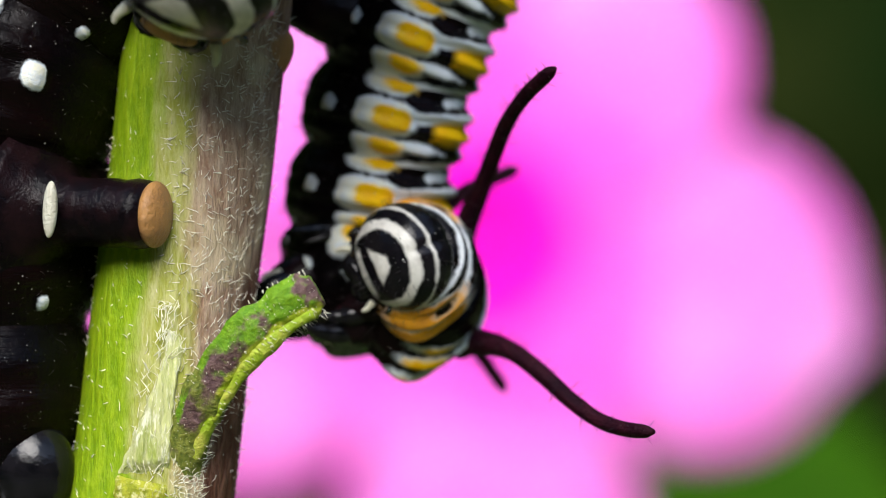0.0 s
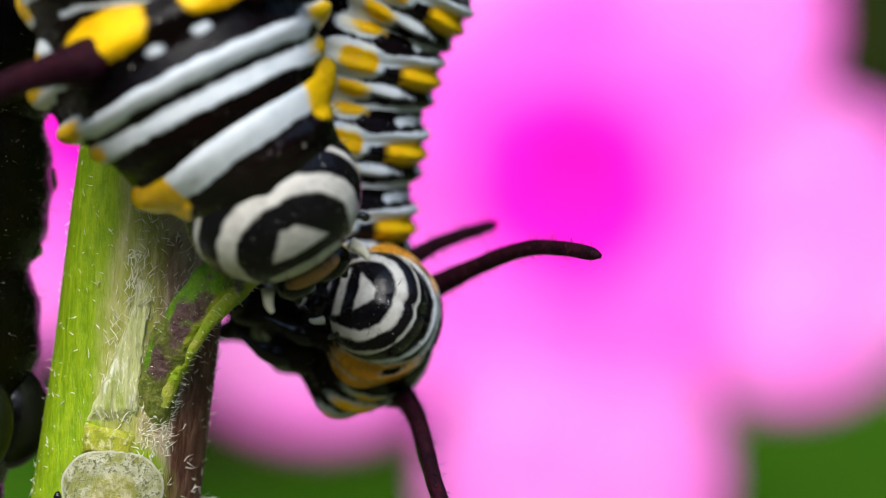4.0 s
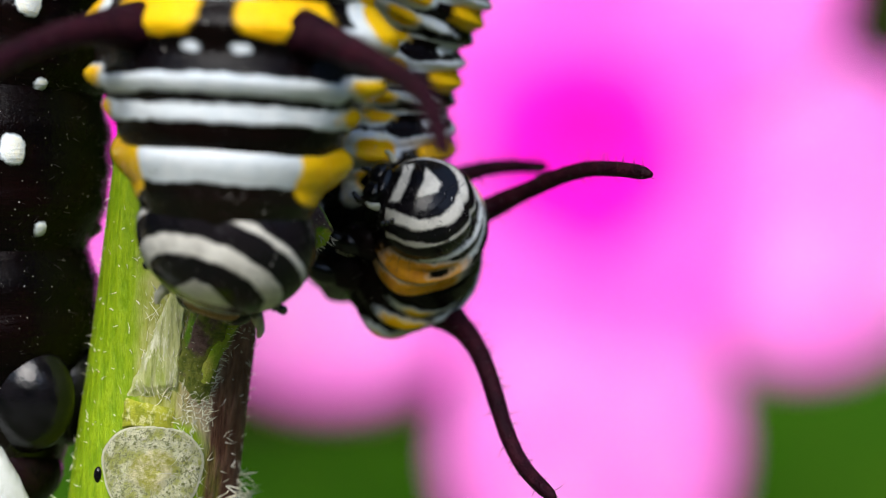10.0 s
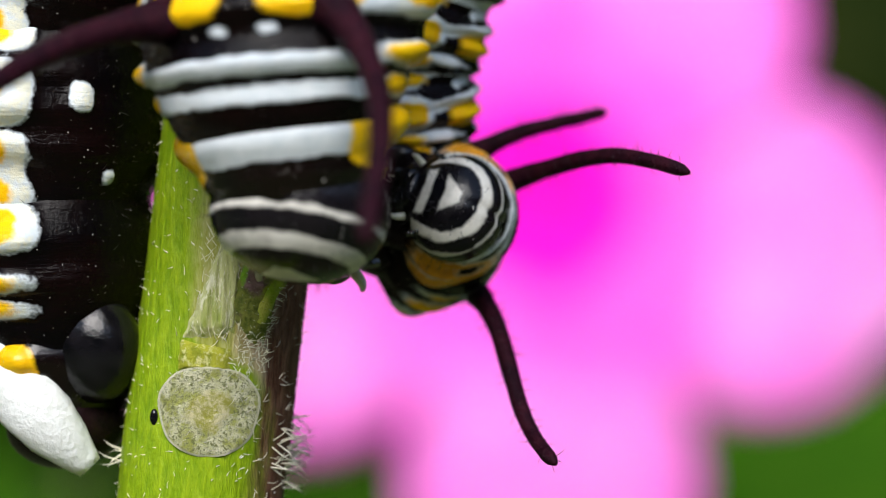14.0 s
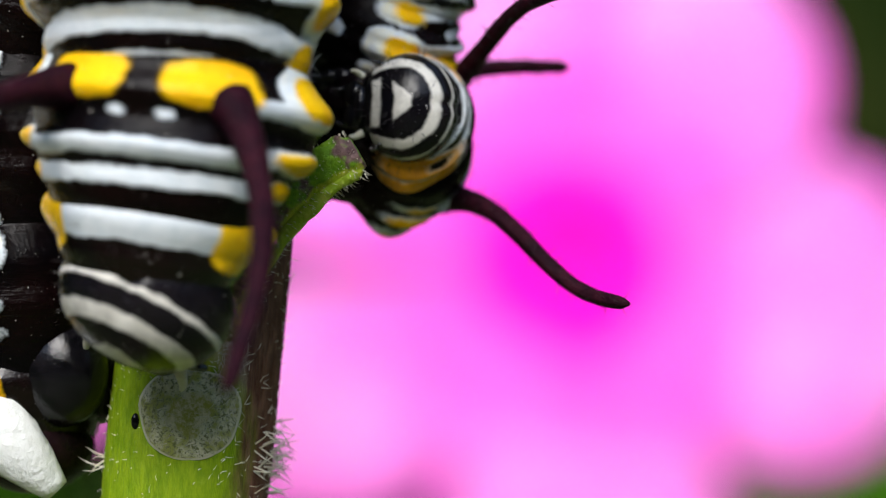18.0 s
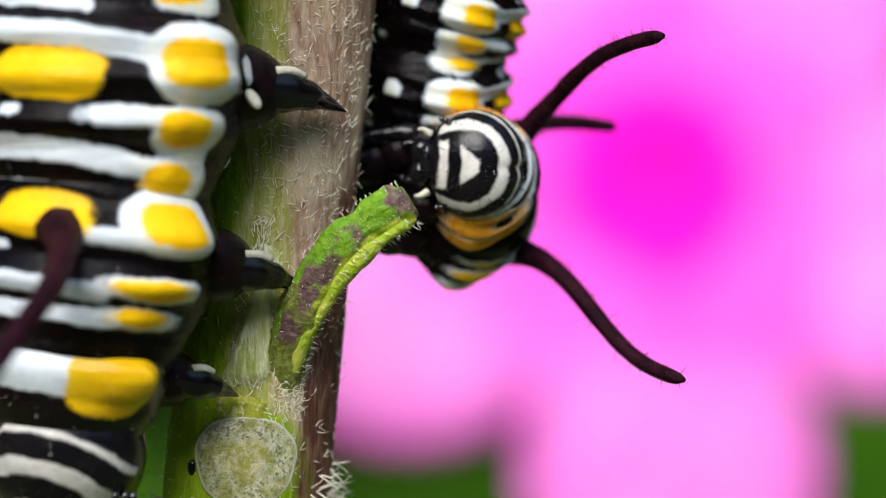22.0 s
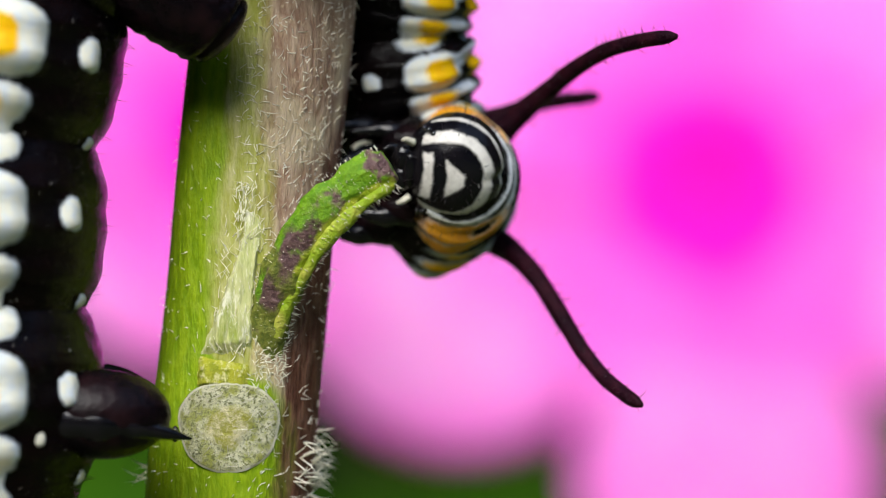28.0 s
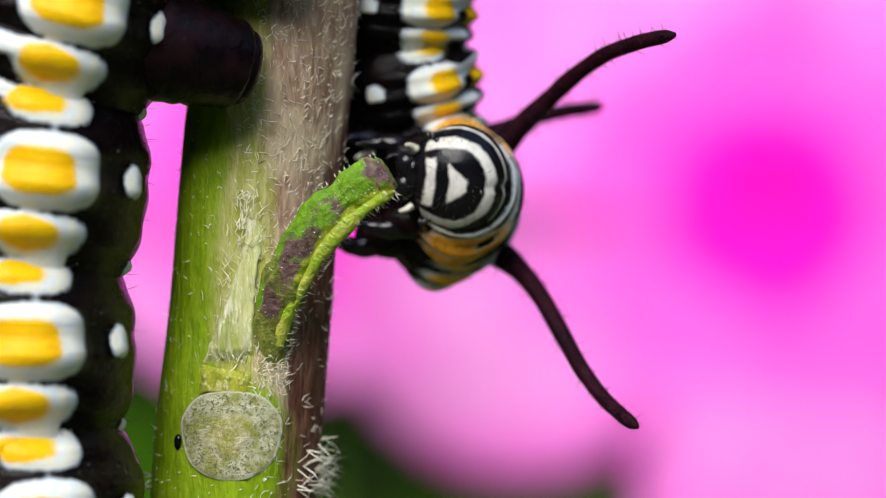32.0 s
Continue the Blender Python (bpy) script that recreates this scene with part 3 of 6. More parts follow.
    ridge = [p + Vector((0.31, -0.10, -0.31)) * (0.2 + 0.8 * min(1, i / 18)) for i, p in enumerate(line[:40])]
    part("leaf_edge", tube(ridge, lambda u: 0.07 + 0.05 * math.sin(7 * u) ** 2, 12, 1.5, (0, -1, 0), 0.3), LIME, stub, "yellow-green leaf margin")
    # a small dark speck on the green side
    p, nrm = on_stem(-4.0, 232)
    part("dark_speck", ball(0.10, 0.07, 0.18, 10, 8, tuple(p - base)), LEG, st, "tiny dark speck")
    return st


FIBRE = plain("bark_fibre", (0.84, 0.82, 0.58), (0.95, 0.93, 0.76), 1.0, 0.55, 0.0)
STEM_PALE = bark_material("torn_bark", (0.33, 0.40, 0.07), (0.62, 0.64, 0.28), (0.86, 0.86, 0.62))
CUSHION = bark_material("cushion_bark", (0.26, 0.30, 0.01), (0.45, 0.46, 0.03), (0.70, 0.68, 0.30), (1, 1, 0.8))
# green bark with the shade of a recess put into its colours
RECESS_SHADE = bark_material("recess_shade_bark", (0.045, 0.075, 0.004), (0.12, 0.16, 0.008), (0.34, 0.34, 0.10))
LIME = plain("leaf_margin", (0.30, 0.45, 0.008), (0.55, 0.55, 0.08), 2.0, 0.5, 0.1)
build_stem()


# ---- caterpillars ----
def bar(z, a, z0, half, reach, sag=0.0):
    """Distance inside a rounded band across the back."""
    over = max(abs(a) - reach, 0.0)
    return half - math.hypot(z - z0 - sag * (a * a), over)


def spot(z, a, z0, a0, rz, ra):
    return (1 - (abs((z - z0) / rz) ** 3 + abs((abs(a) - a0) / ra) ** 3) ** (1 / 3)) * min(rz, ra)


def segment_marks(kind, z, th, L, R):
    """pale and gold distances at z (forward, mm) and th (from the back, radians)."""
    a = th * R
    q = R * math.pi / 2
    k = L / 3.4
    pale, gold = -1.0, -1.0
    if kind == "neck":
        pale = max(bar(z, a, 0.04 * L, 0.22 * L, 0.95 * q), spot(z, a, -0.40 * L, 0.92 * q, 0.10 * L, 0.16 * q))
        gold = max(spot(z, a, 0.10 * L, 0.84 * q, 0.33 * L, 0.30 * q), spot(z, a, -0.42 * L, 0.95 * q, 0.12 * L, 0.14 * q))
    elif kind == "collar":
        pale = max(bar(z, a, 0.58 * L, 0.05 * L, 1.4 * q), bar(z, a, 0.34 * L, 0.045 * L, 0.5 * q), bar(z, a, 0.12 * L, 0.05 * L, 0.5 * q))
        pale = max(pale, spot(z, a, 0.32 * L, 0.84 * q, 0.18 * L, 0.50 * q), spot(z, a, -0.02 * L, 0.86 * q, 0.17 * L, 0.50 * q))
        gold = max(spot(z, a, 0.32 * L, 0.86 * q, 0.16 * L, 0.48 * q), spot(z, a, -0.02 * L, 0.88 * q, 0.15 * L, 0.48 * q))
        slit = spot(z, a, 0.30 * L, 0.70 * q, 0.06 * L, 0.14 * q)
        pale, gold = min(pale, -slit), min(gold, -slit)
    elif kind == "horned":
        pale = max(bar(z, a, 0.40 * L, 0.058 * L, 0.72 * q), bar(z, a, 0.22 * L, 0.060 * L, 0.66 * q, 0.01), spot(z, a, 0.0 * L, 0.12 * q, 0.032 * L, 0.048 * q))
        pale = max(pale, spot(z, a, 0.39 * L, 0.90 * q, 0.072 * L, 0.26 * q), spot(z, a, 0.19 * L, 0.92 * q, 0.085 * L, 0.26 * q), spot(z, a, -0.24 * L, 0.97 * q, 0.21 * L, 0.26 * q), spot(z, a, -0.12 * L, 0.74 * q, 0.06 * L, 0.22 * q))
        gold = max(spot(z, a, -0.22 * L, 0.335 * q, 0.15 * L, 0.25 * q), spot(z, a, 0.38 * L, 0.88 * q, 0.06 * L, 0.16 * q), spot(z, a, 0.19 * L, 0.90 * q, 0.07 * L, 0.20 * q), spot(z, a, -0.24 * L, 0.96 * q, 0.14 * L, 0.16 * q))
    else:
        sag = 0.15 * L / (q * q)
        for z1 in (z - L, z, z + L):
            pale = max(pale, bar(z1, a, -0.22 * L, 0.068 * L, 0.80 * q, sag), bar(z1, a, 0.39 * L, 0.062 * L, 0.84 * q, sag), bar(z1, a, 0.60 * L, 0.045 * L, 0.50 * q, sag), spot(z1, a, 0.20 * L, 0.16 * q, 0.034 * L, 0.055 * q))
            pale = max(pale, spot(z1, a, -0.07 * L, 0.99 * q, 0.22 * L, 0.22 * q), spot(z1, a, 0.28 * L, 0.99 * q, 0.125 * L, 0.20 * q), spot(z1, a, 0.545 * L, 1.0 * q, 0.122 * L, 0.20 * q), spot(z1, a, 0.22 * L, 0.76 * q, 0.06 * L, 0.24 * q))
            pale = max(pale, spot(z1, a, 0.41 * L, 1.06 * q, 0.22 * L, 0.10 * q), spot(z1, a, -0.07 * L, 1.45 * q, 0.09 * L, 0.066 * q), spot(z1, a, 0.42 * L, 1.66 * q, 0.05 * L, 0.045 * q) - 0.03)
            gold = max(gold, spot(z1, a, 0.00 * L, 0.335 * q, 0.14 * L, 0.255 * q), spot(z1, a, -0.07 * L, 0.95 * q, 0.135 * L, 0.13 * q), spot(z1, a, 0.275 * L, 0.95 * q, 0.09 * L, 0.13 * q), spot(z1, a, 0.54 * L, 0.93 * q, 0.08 * L, 0.14 * q))
    return pale, gold


def segment_shape(kind, L, R, front=0.84, rear=0.84):
    """A body ring: z forward, y to the back, with its folds."""
    nz, na = 60, 110
    folds = {"neck": 2, "collar": 3, "horned": 3}.get(kind, 4)
    v, f, pale, gold, flank = [], [], [], [], []
    k = R / 2.6
    span = L * 1.5
    for i in range(nz + 1):
        u = i / nz
        z = (u - 0.5) * span
        end = (front if u > 0.5 else rear)
        e = abs(z) / (0.5 * L)
        prof = 1 - (1 - end) * min(e, 1.0) ** 3 - max(0.0, e - 1.0) * 0.16 - max(0.0, (e - 1.4) / 0.1) ** 2 * 0.3
        fold = 0.038 * math.cos(2 * math.pi * folds * (z / L + 0.48))
        for j in range(na):
            th = 2 * math.pi * j / na - math.pi
            p, g = segment_marks(kind, z, th, L, R)
            r = R * prof * (1 + fold * (0.6 + 0.4 * math.cos(th)))
            r *= 1 - 0.10 * max(0.0, -math.cos(th)) ** 2
            side = math.exp(-((abs(th) - 1.65) / 0.30) ** 2)
            r *= 1 + 0.08 * side * (0.3 + math.cos(2 * math.pi * (z / L + 0.07)))
            if e > 1.0 and kind in ("neck", "horned"):
                p, g = p - (e - 1.0) * 2, g - (e - 1.0) * 2
            fl = min(1.0, max(0.0, (abs(th) - 1.05) / 0.35))
            r += (0.035 + 0.13 * fl) * k * math.sin(1.5708 * min(1.0, max(0.0, (p + 0.05) / 0.25))) + 0.04 * k * min(1.0, max(0.0, g / 0.2))
            r += 0.010 * k * noise.noise(Vector((th * 5, z * 4, 1.0)))
            v.append((r * math.sin(th) * 1.02, r * math.cos(th), z))
            flank.append(fl)
            pale.append(p)
            gold.append(g)
    for i in range(nz):
        for j in range(na):
            n = (j + 1) % na
            f.append((i * na + j, (i + 1) * na + j, (i + 1) * na + n, i * na + n))
    f.append(tuple(range(na)))
    f.append(tuple(nz * na + j for j in range(na - 1, -1, -1)))
    return v, f, {"pale": pale, "gold": gold, "flank": flank}


def head_shape(w, h, d):
    """The head capsule: z to the face, y to the crown."""
    v, f, pale, gold = [], [], [], []
    nu, nv = 120, 80
    for i in range(1, nv):
        b = math.pi * i / nv
        for j in range(nu):
            a = 2 * math.pi * j / nu
            x, y, z = math.sin(b) * math.cos(a), math.sin(b) * math.sin(a), math.cos(b)
            groove = 1 - 0.06 * math.exp(-(x / 0.10) ** 2) * max(0.0, min(1.0, (y + 0.1) * 2))
            low = 1 - 0.10 * max(0.0, -y) ** 2
            px, py, pz = w * x * groove * low, h * y * groove, d * (math.copysign(abs(z) ** 0.92, z))
            v.append((px, py, pz))
            # distance from the mouth's middle over the skin
            beta, flat = math.acos(max(-1.0, min(1.0, z))), math.hypot(x, y) + 1e-6
            X, Y = 0.8 * beta * x / flat, 0.8 * beta * y / flat
            up = Y + 0.06
            rr = math.hypot(X, up) if up > 0 else abs(X) + 0.10 * abs(up)
            p = max(0.105 - abs(rr - 0.68), 0.04 - abs(rr - 1.08))
            if Y < -0.62:
                p = min(p, -0.05)
            p = max(p, min(0.165 - abs(Y - 0.06), 0.28 - 0.62 * max(0.0, Y + 0.10) - abs(X)))
            p = max(p, min(0.10 - abs(Y + 0.39 + 0.35 * X * X), 0.40 - abs(X)))
            p *= w
            pale.append(p)
            gold.append(-1.0)
    for i in range(nv - 2):
        for j in range(nu):
            k = (j + 1) % nu
            f.append((i * nu + j, (i + 1) * nu + j, (i + 1) * nu + k, i * nu + k))
    v += [(0, 0, d), (0, 0, -d)]
    pale += [0.09 * w, -1.0]
    gold += [-1.0, -1.0]
    t = len(v) - 2
    for j in range(nu):
        k = (j + 1) % nu
        f.append((t, j, k))
        f.append((t + 1, (nv - 2) * nu + k, (nv - 2) * nu + j))
    return v, f, {"pale": pale, "gold": gold}


def horn_shape(length, r, bow, ess):
    """A fleshy horn along +z that bows to +y at its tip."""
    rnd = random.Random(int(length * 10))
    line = [Vector((0.015 * length * math.sin(2 * math.pi * u), length * (bow * math.sin(math.pi * u ** 0.8) - ess * math.sin(2 * math.pi * u)), length * u)) for u in [i / 30 for i in range(31)]]
    def rad(u):
        return r * (0.9 * math.exp(-u * 9) + 1.0 - 0.30 * u) * (1.0 if u < 0.93 else math.sqrt(max(0.02, 1 - ((u - 0.93) / 0.075) ** 2)))
    sh = tube(line, rad, 18, 1.0, (0, 1, 0), 0.10)
    roots = []
    for _ in range(90):
        i = rnd.randrange(2, 30)
        a = rnd.uniform(0, 6.283)
        o = Vector((math.cos(a), math.sin(a), 0.35))
        roots.append((line[i] + Vector((o.x, o.y, 0)) * rad(i / 30) * 0.9, o, rnd.uniform(0.12, 0.32), 0.010, 0.3))
    return sh, hairs(roots)


def head_parts(hd, w, h, d, lip):
    """Feelers, jaws, eyes and bristles of a head."""
    rnd = random.Random(9)
    for s in (-1, 1):
        part("feeler", tube(smooth_line([(s * 0.52 * w, -0.80 * h, 0.50 * d), (s * 0.60 * w, -0.94 * h, 0.62 * d), (s * 0.60 * w, -1.02 * h, 0.70 * d)], 10), lambda u: 0.075 * w * (1 - 0.6 * u), 10), CREAM, hd, "short pale feeler")
        part("jaw", moved(ball(0.26 * w, 0.22 * h, 0.24 * d), Matrix.Translation((s * 0.2 * w, -0.98 * h, 0.42 * d))), LEG, hd, "black jaw")
        part("palp", tube(smooth_line([(s * 0.25 * w, -0.98 * h, 0.2 * d), (s * 0.34 * w, -1.22 * h, 0.25 * d), (s * 0.28 * w, -1.38 * h, 0.36 * d)], 8), lambda u: 0.10 * w * (1 - 0.6 * u), 8), LEG, hd)
        for k in range(4):
            part("eye", ball(0.055 * w, 0.055 * w, 0.055 * w, 8, 6, (s * (0.80 - 0.07 * k * k / 4) * w, (-0.62 + 0.09 * k) * h, (0.42 + 0.05 * k) * d)), EYE_BLACK, hd)
    part("upper_lip", moved(ball(0.34 * w, 0.13 * h, 0.14 * d), Matrix.Translation((0, -0.84 * h, 0.60 * d))), TAN if lip else LEG, hd, "tan upper lip" if lip else "black upper lip")
    roots = []
    for _ in range(110):
        a, b = rnd.uniform(0, 6.283), rnd.uniform(0.3, 1.9)
        n = Vector((math.sin(b) * math.cos(a), math.sin(b) * math.sin(a), math.cos(b)))
        roots.append(((n.x * w * 0.97, n.y * h * 0.97, n.z * d * 0.97), n, rnd.uniform(0.12, 0.40), 0.009, 0.3))
    part("head_bristle", hairs(roots), BRISTLE, hd)["kind"] = "stuff"


def true_leg(seg, s, R, size):
    """A jointed black leg under the front of the body."""
    line = smooth_line([(s * 0.60 * R, -0.70 * R, 0), (s * 0.68 * R, -1.10 * R, 0.02 * R), (s * 0.66 * R, -1.36 * R, 0.05 * R), (s * 0.60 * R, -1.68 * R, 0.12 * R)], 26)
    leg = part("leg", tube(line, lambda u: size * (0.03 + 0.62 * (1 - u ** 1.35) + 0.04 * math.cos(u * 22) * (1 - u)), 18), LEG, seg, "glossy black jointed leg")
    part("leg_base", moved(ball(0.30 * R, 0.48 * R, 0.31 * R, 22, 14), Matrix.Translation((s * 0.52 * R, -0.68 * R, 0))), BLACK_SKIN, seg, "fleshy black leg base")
    if size > 0.8:
        part("crumb", moved(ball(0.10, 0.16, 0.24, 9, 7), Matrix.Translation((s * 0.86 * R, -0.62 * R, 0.1 * R)) @ pose(0, 0, 0, 20, 30, 0)), CREAM, leg, "pale crumb of plant")
    part("leg_mark", tube(smooth_line([line[4] + Vector((s * 0.34 * size, 0, -0.44 * size)), line[7] + Vector((s * 0.30 * size, 0, -0.50 * size)), line[10] + Vector((s * 0.24 * size, 0, -0.42 * size))], 8), lambda u: 0.12 * size, 8), CREAM, leg, "pale stripe on the leg")


def proleg(seg, s, R, pad=True, dz=0.0):
    """A fleshy grasping foot under the middle of the body."""
    far = 1.62 if pad else 1.30
    line = smooth_line([(s * 0.40 * R, -0.6 * R, dz), (s * 0.46 * R, -1.0 * R, dz), (s * 0.44 * R, -far * R, dz)], 14)
    pl = part("proleg", tube(line, lambda u: R * ((0.27 + 0.40 * (1 - min(1.0, u * 1.9)) ** 1.5 if pad else 0.40 - 0.10 * u) + 0.008 * math.cos(34 * u)), 24), BLACK_SKIN, seg, "fleshy black grasping foot")
    c = line[-1]
    if pad:
        part("foot_mark", moved(ball(0.05 * R, 0.06 * R, 0.22 * R, 10, 10), Matrix.Translation((s * 0.86 * R, -0.98 * R, dz))), CREAM, pl, "pale streak above the foot")
    part("foot_pad", moved(ball(0.24 * R, 0.10 * R, 0.26 * R), Matrix.Translation(c + Vector((0, -0.05 * R, 0)))), TAN if pad else BLACK_SKIN, pl, "tan foot pad" if pad else "")


def bend(t, roll, reach, *pts):
    """At t seconds: the roll of the back, how far the body stretches or leans, and places along it from the head on."""
    return t, roll, reach, [Vector(p) for p in pts]


SHARED = {}


def shared(key, make, name, mat, parent, label=""):
    """A part whose mesh is built once and used again."""
    if key not in SHARED:
        SHARED[key] = part(name, make(), mat, parent, label)
        return SHARED[key]
    ob = new(name, SHARED[key].data)
    ob.parent = parent
    if label:
        ob["label"] = label
    return ob


def caterpillar(name, at, k, rings, label, head=True, legs=True, horns=True, squash=1.0, shift=0.0, pad=False, feet=(5, 6, 7, 8)):
    """A caterpillar of scale k: its head and rings. Gives the thing, [(ring, distance from the head)], and its horns."""
    cat = thing(name, at, label, "caterpillar", "caterpillars on the stem")
    out, feelers = [], []
    if head:
        w, h, d = 1.72 * k, 1.62 * k, 1.35 * k
        hd = part("head", head_shape(w, h, d), FACE, cat, "glossy black head with white rings")
        head_parts(hd, w, h, d, horns != 2)
        out.append((hd, 0.0))
    plan = [("neck", 1.9, 1.95, 1.7), ("horned", 2.52, 2.9, 3.9), ("ring", 2.80, 3.5, 7.2)] + [("ring", 2.90, 3.4, 10.6 + 3.3 * i) for i in range(8)]
    if horns == 2:
        plan[0] = ("collar", 2.03, 2.6, 1.75)
    for n, (kind, R, L, s) in enumerate(plan[:rings]):
        R, L, s = R * k, L * k * squash, s * k * squash + (shift if n else 0.5 * shift)
        seg = shared((kind, round(R, 2), round(L, 2)), lambda: segment_shape(kind, L, R), "body_ring", (COLLAR if kind == "collar" else NECK) if n == 0 else BODY, cat)
        if n < 3 and legs:
            for sd in (-1, 1):
                true_leg(seg, sd, R, 0.62 * k * (1 + 0.12 * n))
        elif n in feet:
            for sd in (-1, 1):
                proleg(seg, sd, R, pad, -0.55 if pad else 0.0)
        rnd = random.Random(n)
        roots = []
        for _ in range(150):
            th, z = rnd.uniform(-3.1, 3.1), rnd.uniform(-0.5, 0.5) * L
            if abs(th) < 1.2 and rnd.random() < 0.7:
                continue
            o = Vector((math.sin(th), math.cos(th), 0))
            root = R * (0.97 - 0.15 * (2 * abs(z) / L) ** 3) * (1 - 0.10 * max(0.0, -math.cos(th)) ** 2)
            roots.append((o * root + Vector((0, 0, z)), o + Vector((0, 0, rnd.uniform(-0.3, 0.3))), rnd.uniform(0.12, 0.42), 0.009, 0.25))
        part("body_bristle", hairs(roots), BRISTLE, seg)["kind"] = "stuff"
        if horns and n in (1, 2) and (n == 1 or horns == 2):
            size = (6.6 * k, 0.25 * k) if n == 1 else (5.3 * k, 0.28 * k)
            if horns == 2 and n == 1:
                size = (8.8 * k, 0.315 * k)
            for sd in (-1, 1):
                sh, hr = horn_shape(size[0], size[1], *((0.0, 0.05) if horns == 2 and sd > 0 else (0.10, 0.012)))
                hn = part("horn", sh, HORN, seg, "fleshy dark maroon horn")
                part("horn_bristle", hr, BRISTLE, hn)["kind"] = "stuff"
                foot = Vector((sd * 0.60 * R, 0.74 * R, -0.12 * L)) if n == 1 else Vector((sd * 0.55 * R, 0.80 * R, 0))
                feelers.append((hn, seg, foot))
        out.append((seg, s))
    return cat, out, feelers


def along(pts, s):
    """The place s millimetres down the body, and the way towards the head."""
    line = smooth_line(pts, 14 * (len(pts) - 1) + 1)
    if s <= 0:
        return line[0], (line[0] - line[1]).normalized()
    for a, b in zip(line, line[1:]):
        l = (b - a).length
        if s <= l:
            return a + (b - a) * (s / l), (a - b).normalized()
        s -= l
    way = (line[-2] - line[-1]).normalized()
    return line[-1] - way * s, way


def ring_pose(pts, s, back):
    p, fwd = along(pts, s)
    p2, f2 = along(pts, s + 0.6)
    p3, f3 = along(pts, max(0.0, s - 0.6))
    fwd = (fwd + f2 + f3).normalized()
    y = (back - fwd * back.dot(fwd)).normalized()
    x = y.cross(fwd)
    m = Matrix((x, y, fwd)).transposed().to_4x4()
    return Matrix.Translation(p) @ m


def metres(m):
    q = m.copy()
    q.translation = m.translation * MM
    return q


